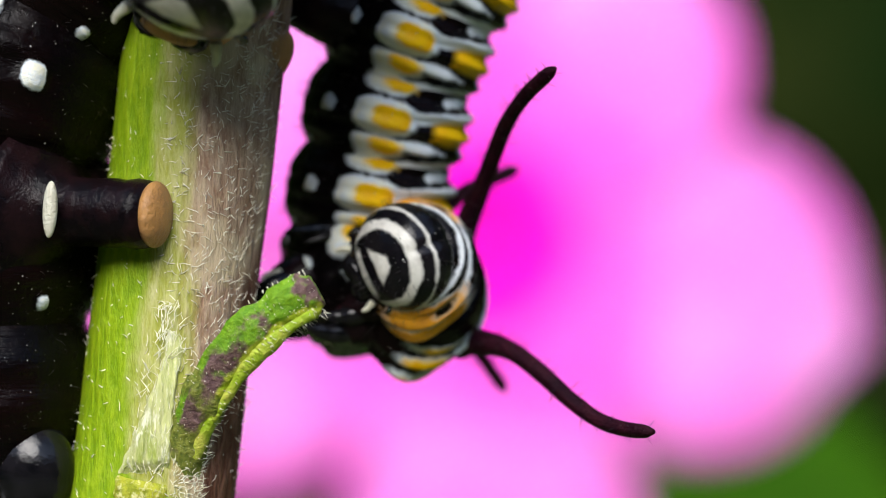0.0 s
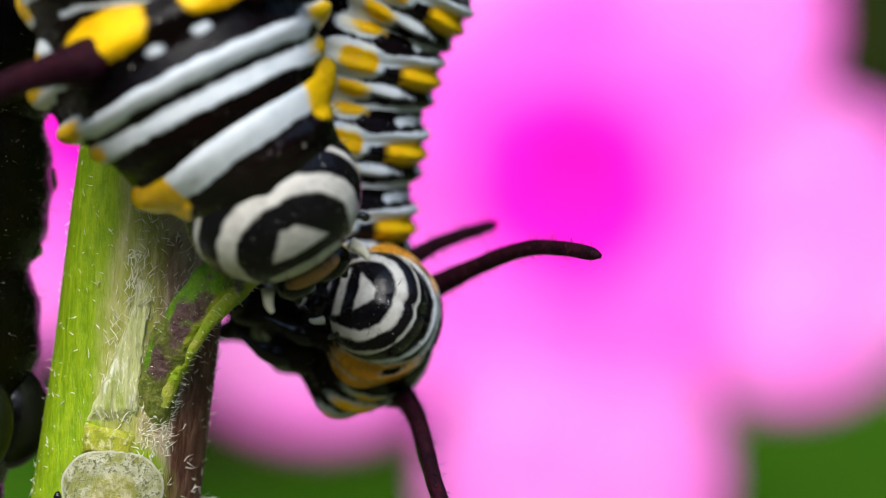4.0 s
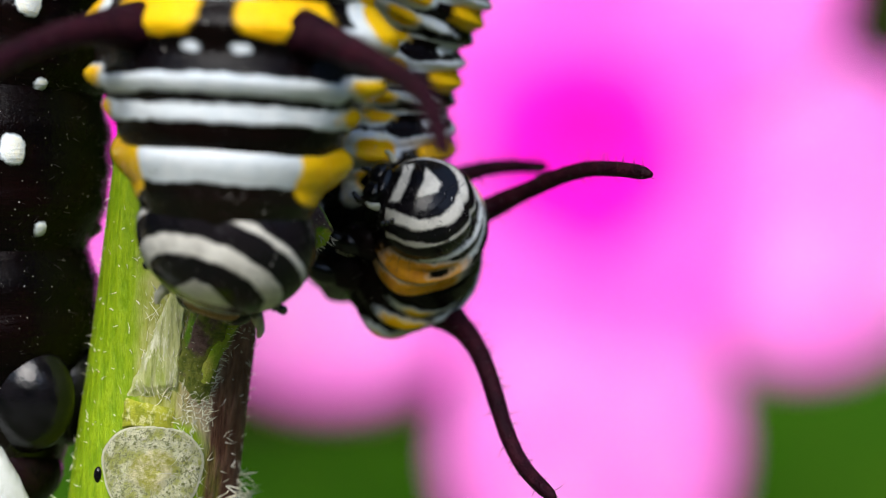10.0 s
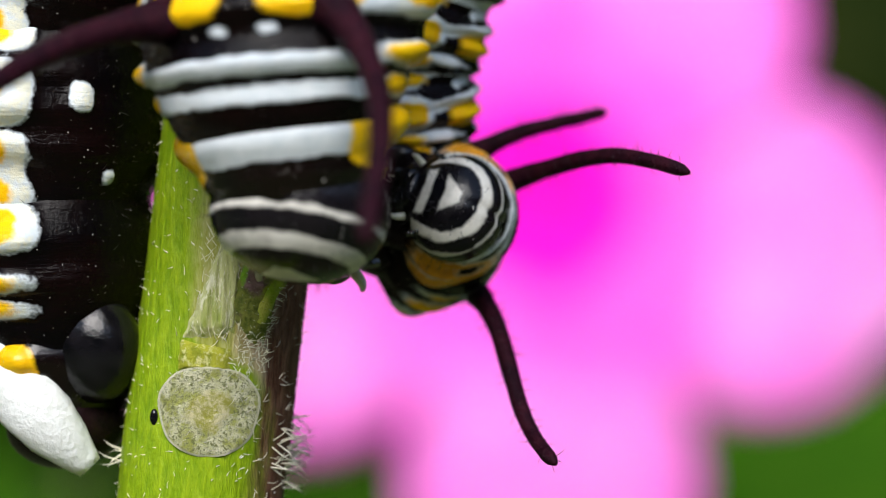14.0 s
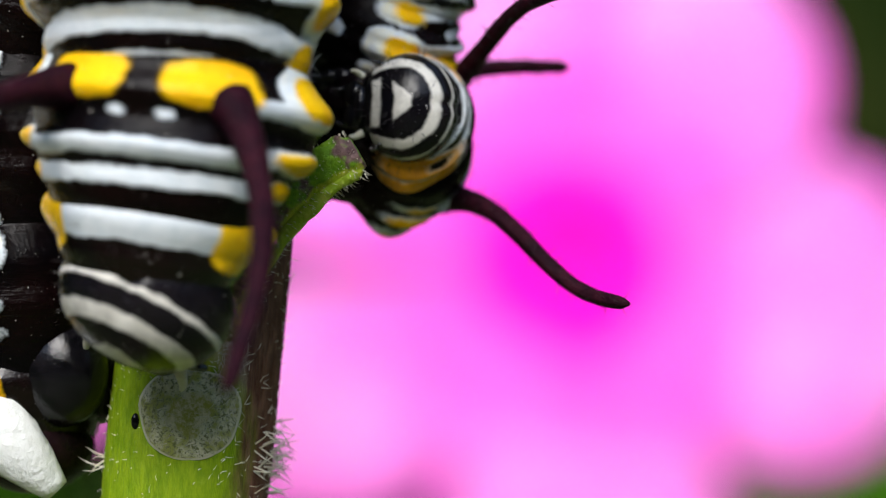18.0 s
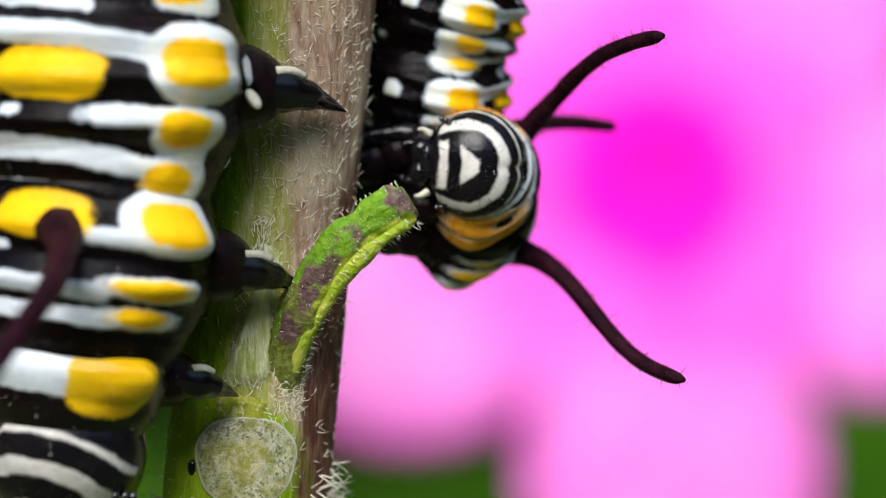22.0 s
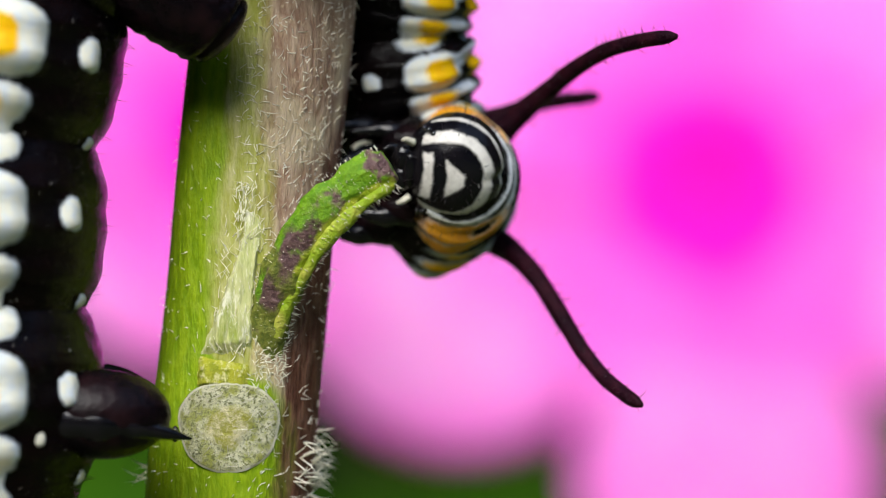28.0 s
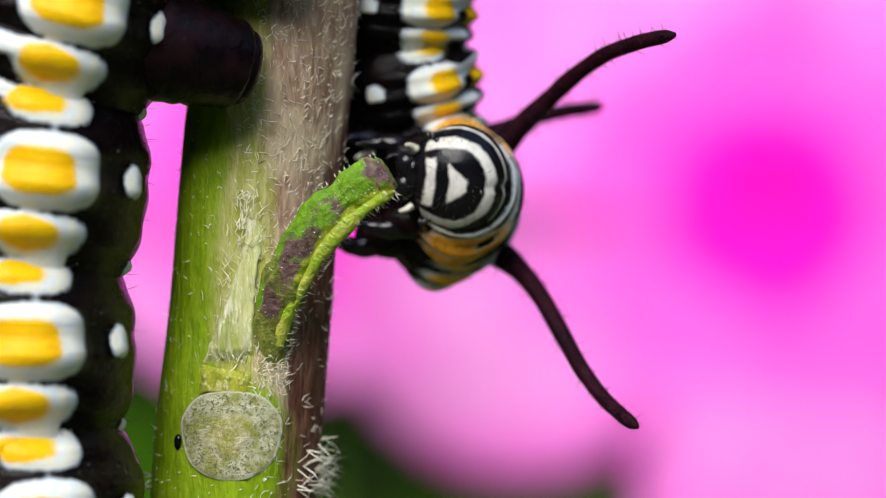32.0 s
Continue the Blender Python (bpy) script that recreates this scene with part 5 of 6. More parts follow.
feeding_bends = [
    bend(0.0, -6.0, -0.05, (0.92, -0.20, 2.52), (1.24, 0.90, 2.23), (1.14, 2.00, 1.78), (0.05, 3.10, 2.30), (0.87, 2.60, 7.19), (2.33, 2.20, 10.45), (3.77, 2.00, 13.72)),
    bend(0.5, -7.0, -0.05, (0.59, -0.20, 2.43), (0.90, 0.90, 2.13), (0.79, 2.00, 1.67), (-0.29, 3.10, 2.14), (1.03, 2.60, 6.89), (2.61, 2.20, 10.15), (4.16, 2.00, 13.43)),
    bend(1.0, -1.2, -0.05, (0.81, -0.20, 1.97), (1.08, 0.90, 1.66), (0.93, 2.00, 1.21), (-0.18, 3.10, 1.78), (0.54, 2.60, 6.75), (2.28, 2.20, 10.03), (3.91, 2.00, 13.30)),
    bend(1.5, 0.5, -0.05, (0.65, -0.20, 1.61), (0.90, 0.90, 1.30), (0.73, 2.00, 0.86), (-0.35, 3.10, 1.46), (0.56, 2.60, 6.40), (2.41, 2.20, 9.68), (4.16, 2.00, 12.95)),
    bend(2.0, -2.1, -0.05, (0.67, -0.20, 2.39), (0.94, 0.90, 2.10), (0.79, 2.00, 1.65), (-0.35, 3.10, 2.21), (0.42, 2.60, 6.35), (2.38, 2.20, 9.64), (4.26, 2.00, 12.93)),
    bend(2.5, 1.1, -0.05, (0.76, -0.20, 2.05), (1.01, 0.90, 1.76), (0.82, 2.00, 1.32), (-0.34, 3.10, 1.91), (0.03, 2.60, 6.32), (1.98, 2.20, 9.59), (3.82, 2.00, 12.88)),
    bend(3.0, 6.5, -0.05, (1.23, -0.20, 1.24), (1.38, 0.90, 0.93), (1.12, 2.00, 0.51), (0.05, 3.10, 1.14), (0.02, 2.60, 6.26), (1.94, 2.20, 9.53), (3.74, 2.00, 12.80)),
    bend(3.5, 14.0, -0.05, (0.92, -0.20, 0.33), (0.96, 0.90, 0.04), (0.60, 2.00, -0.30), (-0.23, 3.10, 0.35), (0.38, 2.60, 6.19), (2.19, 2.20, 9.45), (3.92, 2.00, 12.71)),
    bend(5.5, 22.9, -0.03, (1.07, -0.20, 0.59), (0.99, 0.90, 0.50), (0.54, 2.00, 0.39), (-0.22, 3.10, 1.06), (0.17, 2.60, 6.67), (1.60, 2.20, 9.91), (3.03, 2.00, 13.15)),
    bend(6.0, 17.7, -0.02, (1.11, -0.20, -0.55), (1.06, 0.90, -0.67), (0.64, 2.00, -0.85), (-0.19, 3.10, -0.28), (0.37, 2.60, 6.68), (1.80, 2.20, 9.92), (3.23, 2.00, 13.16)),
    bend(6.5, 19.8, -0.02, (0.70, -0.20, 0.48), (0.64, 0.90, 0.36), (0.20, 2.00, 0.21), (-0.60, 3.10, 0.75), (0.15, 2.60, 6.43), (1.57, 2.20, 9.68), (2.99, 2.00, 12.91)),
    bend(7.0, 20.1, -0.02, (0.46, -0.20, -0.01), (0.39, 0.90, -0.13), (-0.04, 2.00, -0.29), (-0.78, 3.10, 0.45), (0.34, 2.60, 6.38), (1.74, 2.20, 9.62), (3.14, 2.00, 12.86)),
    bend(7.5, 20.0, -0.01, (0.04, -0.20, 0.41), (-0.03, 0.90, 0.29), (-0.48, 2.00, 0.13), (-1.17, 3.10, 0.79), (0.31, 2.60, 6.35), (1.70, 2.20, 9.61), (3.09, 2.00, 12.84)),
    bend(8.0, 17.3, -0.01, (0.40, -0.20, 1.03), (0.34, 0.90, 0.77), (-0.09, 2.00, 0.40), (-0.85, 3.10, 1.09), (0.19, 2.60, 6.04), (1.56, 2.20, 9.30), (2.93, 2.00, 12.53)),
    bend(8.5, 12.9, -0.00, (1.12, -0.20, 2.35), (1.10, 0.90, 2.25), (0.72, 2.00, 2.06), (-0.47, 3.10, 2.74), (-0.26, 2.60, 6.13), (1.10, 2.20, 9.38), (2.45, 2.00, 12.62)),
    bend(9.0, 14.3, 0.00, (1.21, -0.20, 0.69), (1.21, 0.90, 0.57), (0.83, 2.00, 0.36), (-0.11, 3.10, 1.02), (-0.31, 2.60, 5.72), (1.02, 2.20, 8.97), (2.37, 2.00, 12.22)),
    bend(9.5, 19.1, 0.01, (0.96, -0.20, 0.85), (0.91, 0.90, 0.60), (0.49, 2.00, 0.29), (-0.58, 3.10, 0.99), (-0.41, 2.60, 5.76), (0.89, 2.20, 9.02), (2.18, 2.00, 12.26)),
    bend(10.0, 18.4, 0.02, (1.09, -0.20, 1.99), (1.05, 0.90, 1.51), (0.63, 2.00, 1.01), (-0.18, 3.10, 1.71), (-0.08, 2.60, 5.45), (1.17, 2.20, 8.70), (2.42, 2.00, 11.95)),
    bend(10.5, 15.6, 0.02, (0.67, -0.20, 1.23), (0.64, 0.90, 0.93), (0.23, 2.00, 0.55), (-0.60, 3.10, 1.24), (-0.24, 2.60, 5.09), (0.95, 2.20, 8.34), (2.15, 2.00, 11.58)),
    bend(11.0, 16.2, 0.03, (0.89, -0.20, 1.46), (0.86, 0.90, 1.38), (0.45, 2.00, 1.20), (-0.39, 3.10, 1.86), (-0.62, 2.60, 5.14), (0.54, 2.20, 8.40), (1.70, 2.00, 11.63)),
    bend(11.5, 18.7, 0.04, (0.49, -0.20, 1.18), (0.44, 0.90, 1.10), (0.01, 2.00, 0.94), (-0.73, 3.10, 1.71), (-0.64, 2.60, 5.14), (0.48, 2.20, 8.39), (1.59, 2.00, 11.62)),
    bend(12.0, 20.4, 0.05, (0.78, -0.20, 0.97), (0.73, 0.90, 0.89), (0.30, 2.00, 0.74), (-0.45, 3.10, 1.55), (-0.42, 2.60, 5.22), (0.65, 2.20, 8.47), (1.71, 2.00, 11.71)),
    bend(12.5, 25.4, 0.06, (0.52, -0.20, -1.08), (0.44, 0.90, -1.18), (-0.04, 2.00, -1.33), (-0.73, 3.10, -0.57), (-0.59, 2.60, 5.08), (0.43, 2.20, 8.32), (1.45, 2.00, 11.55)),
    bend(13.0, 26.4, 0.06, (0.25, -0.20, 0.39), (0.16, 0.90, 0.31), (-0.33, 2.00, 0.19), (-1.02, 3.10, 0.94), (-0.57, 2.60, 5.14), (0.41, 2.20, 8.38), (1.38, 2.00, 11.61)),
    bend(13.5, 20.4, 0.07, (0.23, -0.20, 0.45), (0.19, 0.90, 0.34), (-0.25, 2.00, 0.15), (-1.01, 3.10, 0.90), (-0.42, 2.60, 4.31), (0.55, 2.20, 7.55), (1.54, 2.00, 10.79)),
    bend(14.0, 19.4, 0.08, (0.68, -0.20, 0.68), (0.67, 0.90, 0.55), (0.27, 2.00, 0.33), (-0.47, 3.10, 1.12), (-0.65, 2.60, 4.22), (0.34, 2.20, 7.46), (1.34, 2.00, 10.70)),
    bend(14.5, 13.4, 0.09, (1.07, -0.20, 2.39), (1.12, 0.90, 2.26), (0.78, 2.00, 2.01), (-0.07, 3.10, 2.83), (-0.15, 2.60, 4.10), (0.83, 2.20, 7.36), (1.83, 2.00, 10.62)),
    bend(16.5, 14.1, 0.14, (0.83, -0.20, 1.04), (0.82, 0.90, 0.81), (0.43, 2.00, 0.40), (-0.32, 3.10, 1.24), (-0.57, 2.60, 4.32), (0.43, 2.20, 7.54), (1.43, 2.00, 10.78)),
    bend(17.0, 8.7, 0.15, (0.86, -0.20, 1.93), (0.89, 0.90, 1.69), (0.55, 2.00, 1.27), (-0.26, 3.10, 2.11), (-0.50, 2.60, 4.37), (0.47, 2.20, 7.61), (1.46, 2.00, 10.86)),
    bend(17.5, 4.6, 0.16, (0.78, -0.20, 3.25), (0.82, 0.90, 3.04), (0.52, 2.00, 2.61), (-0.37, 3.10, 3.40), (-0.38, 2.60, 4.63), (0.60, 2.20, 7.87), (1.58, 2.00, 11.12)),
    bend(18.0, 1.4, 0.18, (0.06, -0.20, 2.94), (0.10, 0.90, 2.72), (-0.20, 2.00, 2.28), (-1.15, 3.10, 3.08), (-0.64, 2.60, 4.89), (0.35, 2.20, 8.12), (1.33, 2.00, 11.37)),
    bend(18.5, 4.3, 0.19, (0.22, -0.20, 2.74), (0.24, 0.90, 2.51), (-0.09, 2.00, 2.06), (-1.07, 3.10, 2.87), (-0.54, 2.60, 4.87), (0.45, 2.20, 8.09), (1.45, 2.00, 11.34)),
    bend(19.0, -2.3, 0.20, (0.43, -0.20, 3.17), (0.49, 0.90, 2.94), (0.22, 2.00, 2.45), (-0.79, 3.10, 3.24), (-0.52, 2.60, 5.44), (0.48, 2.20, 8.66), (1.48, 2.00, 11.90)),
    bend(19.5, 2.3, 0.23, (0.36, -0.20, 3.03), (0.39, 0.90, 2.78), (0.08, 2.00, 2.30), (-0.84, 3.10, 3.16), (-0.01, 2.60, 5.84), (0.99, 2.20, 9.06), (1.98, 2.00, 12.28)),
    bend(20.0, 0.7, 0.26, (0.09, -0.20, 2.82), (0.12, 0.90, 2.55), (-0.20, 2.00, 2.05), (-1.20, 3.10, 2.76), (-0.20, 2.60, 6.23), (0.80, 2.20, 9.45), (1.80, 2.00, 12.66)),
    bend(20.5, 0.3, 0.29, (0.06, -0.20, 2.86), (0.09, 0.90, 2.59), (-0.22, 2.00, 2.12), (-1.25, 3.10, 2.86), (-0.49, 2.60, 6.27), (0.52, 2.20, 9.48), (1.51, 2.00, 12.70)),
    bend(21.0, 1.6, 0.32, (-0.25, -0.20, 2.62), (-0.24, 0.90, 2.34), (-0.56, 2.00, 1.88), (-1.48, 3.10, 2.57), (-0.61, 2.60, 6.34), (0.39, 2.20, 9.55), (1.38, 2.00, 12.77)),
    bend(21.5, 0.8, 0.34, (0.12, -0.20, 2.65), (0.15, 0.90, 2.38), (-0.16, 2.00, 1.94), (-1.23, 3.10, 2.61), (-0.52, 2.60, 6.07), (0.47, 2.20, 9.28), (1.47, 2.00, 12.49)),
    bend(22.0, 3.5, 0.36, (0.32, -0.20, 2.60), (0.34, 0.90, 2.32), (0.02, 2.00, 1.92), (-0.92, 3.10, 2.65), (-0.57, 2.60, 5.82), (0.41, 2.20, 9.04), (1.40, 2.00, 12.24)),
    bend(22.5, 1.8, 0.38, (-0.10, -0.20, 2.74), (-0.08, 0.90, 2.47), (-0.39, 2.00, 2.08), (-1.39, 3.10, 2.80), (-0.86, 2.60, 5.48), (0.12, 2.20, 8.69), (1.11, 2.00, 11.90)),
    bend(23.0, 1.7, 0.40, (0.61, -0.20, 2.38), (0.65, 0.90, 2.10), (0.35, 2.00, 1.71), (-0.61, 3.10, 2.43), (-0.72, 2.60, 5.39), (0.27, 2.20, 8.61), (1.25, 2.00, 11.82)),
    bend(23.5, 1.4, 0.42, (0.29, -0.20, 2.39), (0.33, 0.90, 2.12), (0.04, 2.00, 1.78), (-0.86, 3.10, 2.39), (-0.81, 2.60, 5.31), (0.18, 2.20, 8.52), (1.16, 2.00, 11.73)),
    bend(24.0, 3.4, 0.44, (0.59, -0.20, 2.29), (0.62, 0.90, 2.02), (0.31, 2.00, 1.73), (-0.77, 3.10, 2.31), (-0.65, 2.60, 5.31), (0.33, 2.20, 8.53), (1.30, 2.00, 11.74)),
    bend(24.5, 2.5, 0.46, (0.47, -0.20, 2.27), (0.50, 0.90, 2.00), (0.18, 2.00, 1.75), (-0.78, 3.10, 2.30), (-0.58, 2.60, 5.31), (0.33, 2.20, 8.53), (1.25, 2.00, 11.75)),
    bend(26.5, 3.8, 0.55, (0.26, -0.20, 2.27), (0.26, 0.90, 2.00), (-0.06, 2.00, 1.90), (-0.76, 3.10, 2.34), (-1.23, 2.60, 5.11), (-0.50, 2.20, 8.33), (0.15, 2.00, 11.53)),
    bend(27.0, 3.0, 0.55, (0.17, -0.20, 2.16), (0.17, 0.90, 1.90), (-0.16, 2.00, 1.78), (-0.72, 3.10, 2.19), (-1.33, 2.60, 5.17), (-0.66, 2.20, 8.38), (-0.07, 2.00, 11.59)),
    bend(27.5, 7.3, 0.56, (0.31, -0.20, 2.22), (0.27, 0.90, 1.96), (-0.07, 2.00, 1.87), (-0.79, 3.10, 2.42), (-1.30, 2.60, 5.21), (-0.69, 2.20, 8.42), (-0.14, 2.00, 11.62)),
    bend(28.0, 6.1, 0.56, (0.24, -0.20, 1.83), (0.22, 0.90, 1.56), (-0.13, 2.00, 1.46), (-0.70, 3.10, 1.88), (-1.36, 2.60, 5.11), (-0.79, 2.20, 8.31), (-0.29, 2.00, 11.53)),
    bend(28.5, 4.1, 0.57, (0.31, -0.20, 2.10), (0.29, 0.90, 1.82), (-0.06, 2.00, 1.74), (-0.71, 3.10, 2.14), (-1.36, 2.60, 5.10), (-0.79, 2.20, 8.31), (-0.29, 2.00, 11.53)),
    bend(29.0, 6.8, 0.57, (0.14, -0.20, 1.98), (0.10, 0.90, 1.71), (-0.25, 2.00, 1.63), (-0.75, 3.10, 2.12), (-1.12, 2.60, 5.04), (-0.55, 2.20, 8.26), (-0.05, 2.00, 11.46)),
    bend(29.5, 4.3, 0.58, (0.27, -0.20, 1.75), (0.24, 0.90, 1.48), (-0.11, 2.00, 1.37), (-0.76, 3.10, 1.81), (-1.17, 2.60, 4.71), (-0.60, 2.20, 7.91), (-0.08, 2.00, 11.12)),
    bend(30.0, 5.2, 0.58, (0.29, -0.20, 1.75), (0.25, 0.90, 1.49), (-0.10, 2.00, 1.39), (-0.78, 3.10, 1.82), (-1.16, 2.60, 4.71), (-0.59, 2.20, 7.92), (-0.08, 2.00, 11.12)),
    bend(30.5, 4.5, 0.59, (0.12, -0.20, 1.92), (0.08, 0.90, 1.65), (-0.28, 2.00, 1.56), (-0.89, 3.10, 2.02), (-1.32, 2.60, 4.87), (-0.74, 2.20, 8.08), (-0.23, 2.00, 11.29)),
    bend(31.0, 5.4, 0.59, (0.23, -0.20, 1.66), (0.19, 0.90, 1.39), (-0.17, 2.00, 1.29), (-0.79, 3.10, 1.72), (-1.13, 2.60, 5.08), (-0.55, 2.20, 8.29), (-0.03, 2.00, 11.50)),
    bend(31.5, 5.2, 0.60, (0.27, -0.20, 1.75), (0.22, 0.90, 1.47), (-0.14, 2.00, 1.39), (-0.78, 3.10, 1.76), (-1.27, 2.60, 5.21), (-0.69, 2.20, 8.43), (-0.17, 2.00, 11.64)),
    bend(32.0, 6.1, 0.60, (0.27, -0.20, 1.72), (0.22, 0.90, 1.45), (-0.16, 2.00, 1.37), (-0.78, 3.10, 1.82), (-1.44, 2.60, 5.33), (-0.85, 2.20, 8.54), (-0.32, 2.00, 11.76)),
]
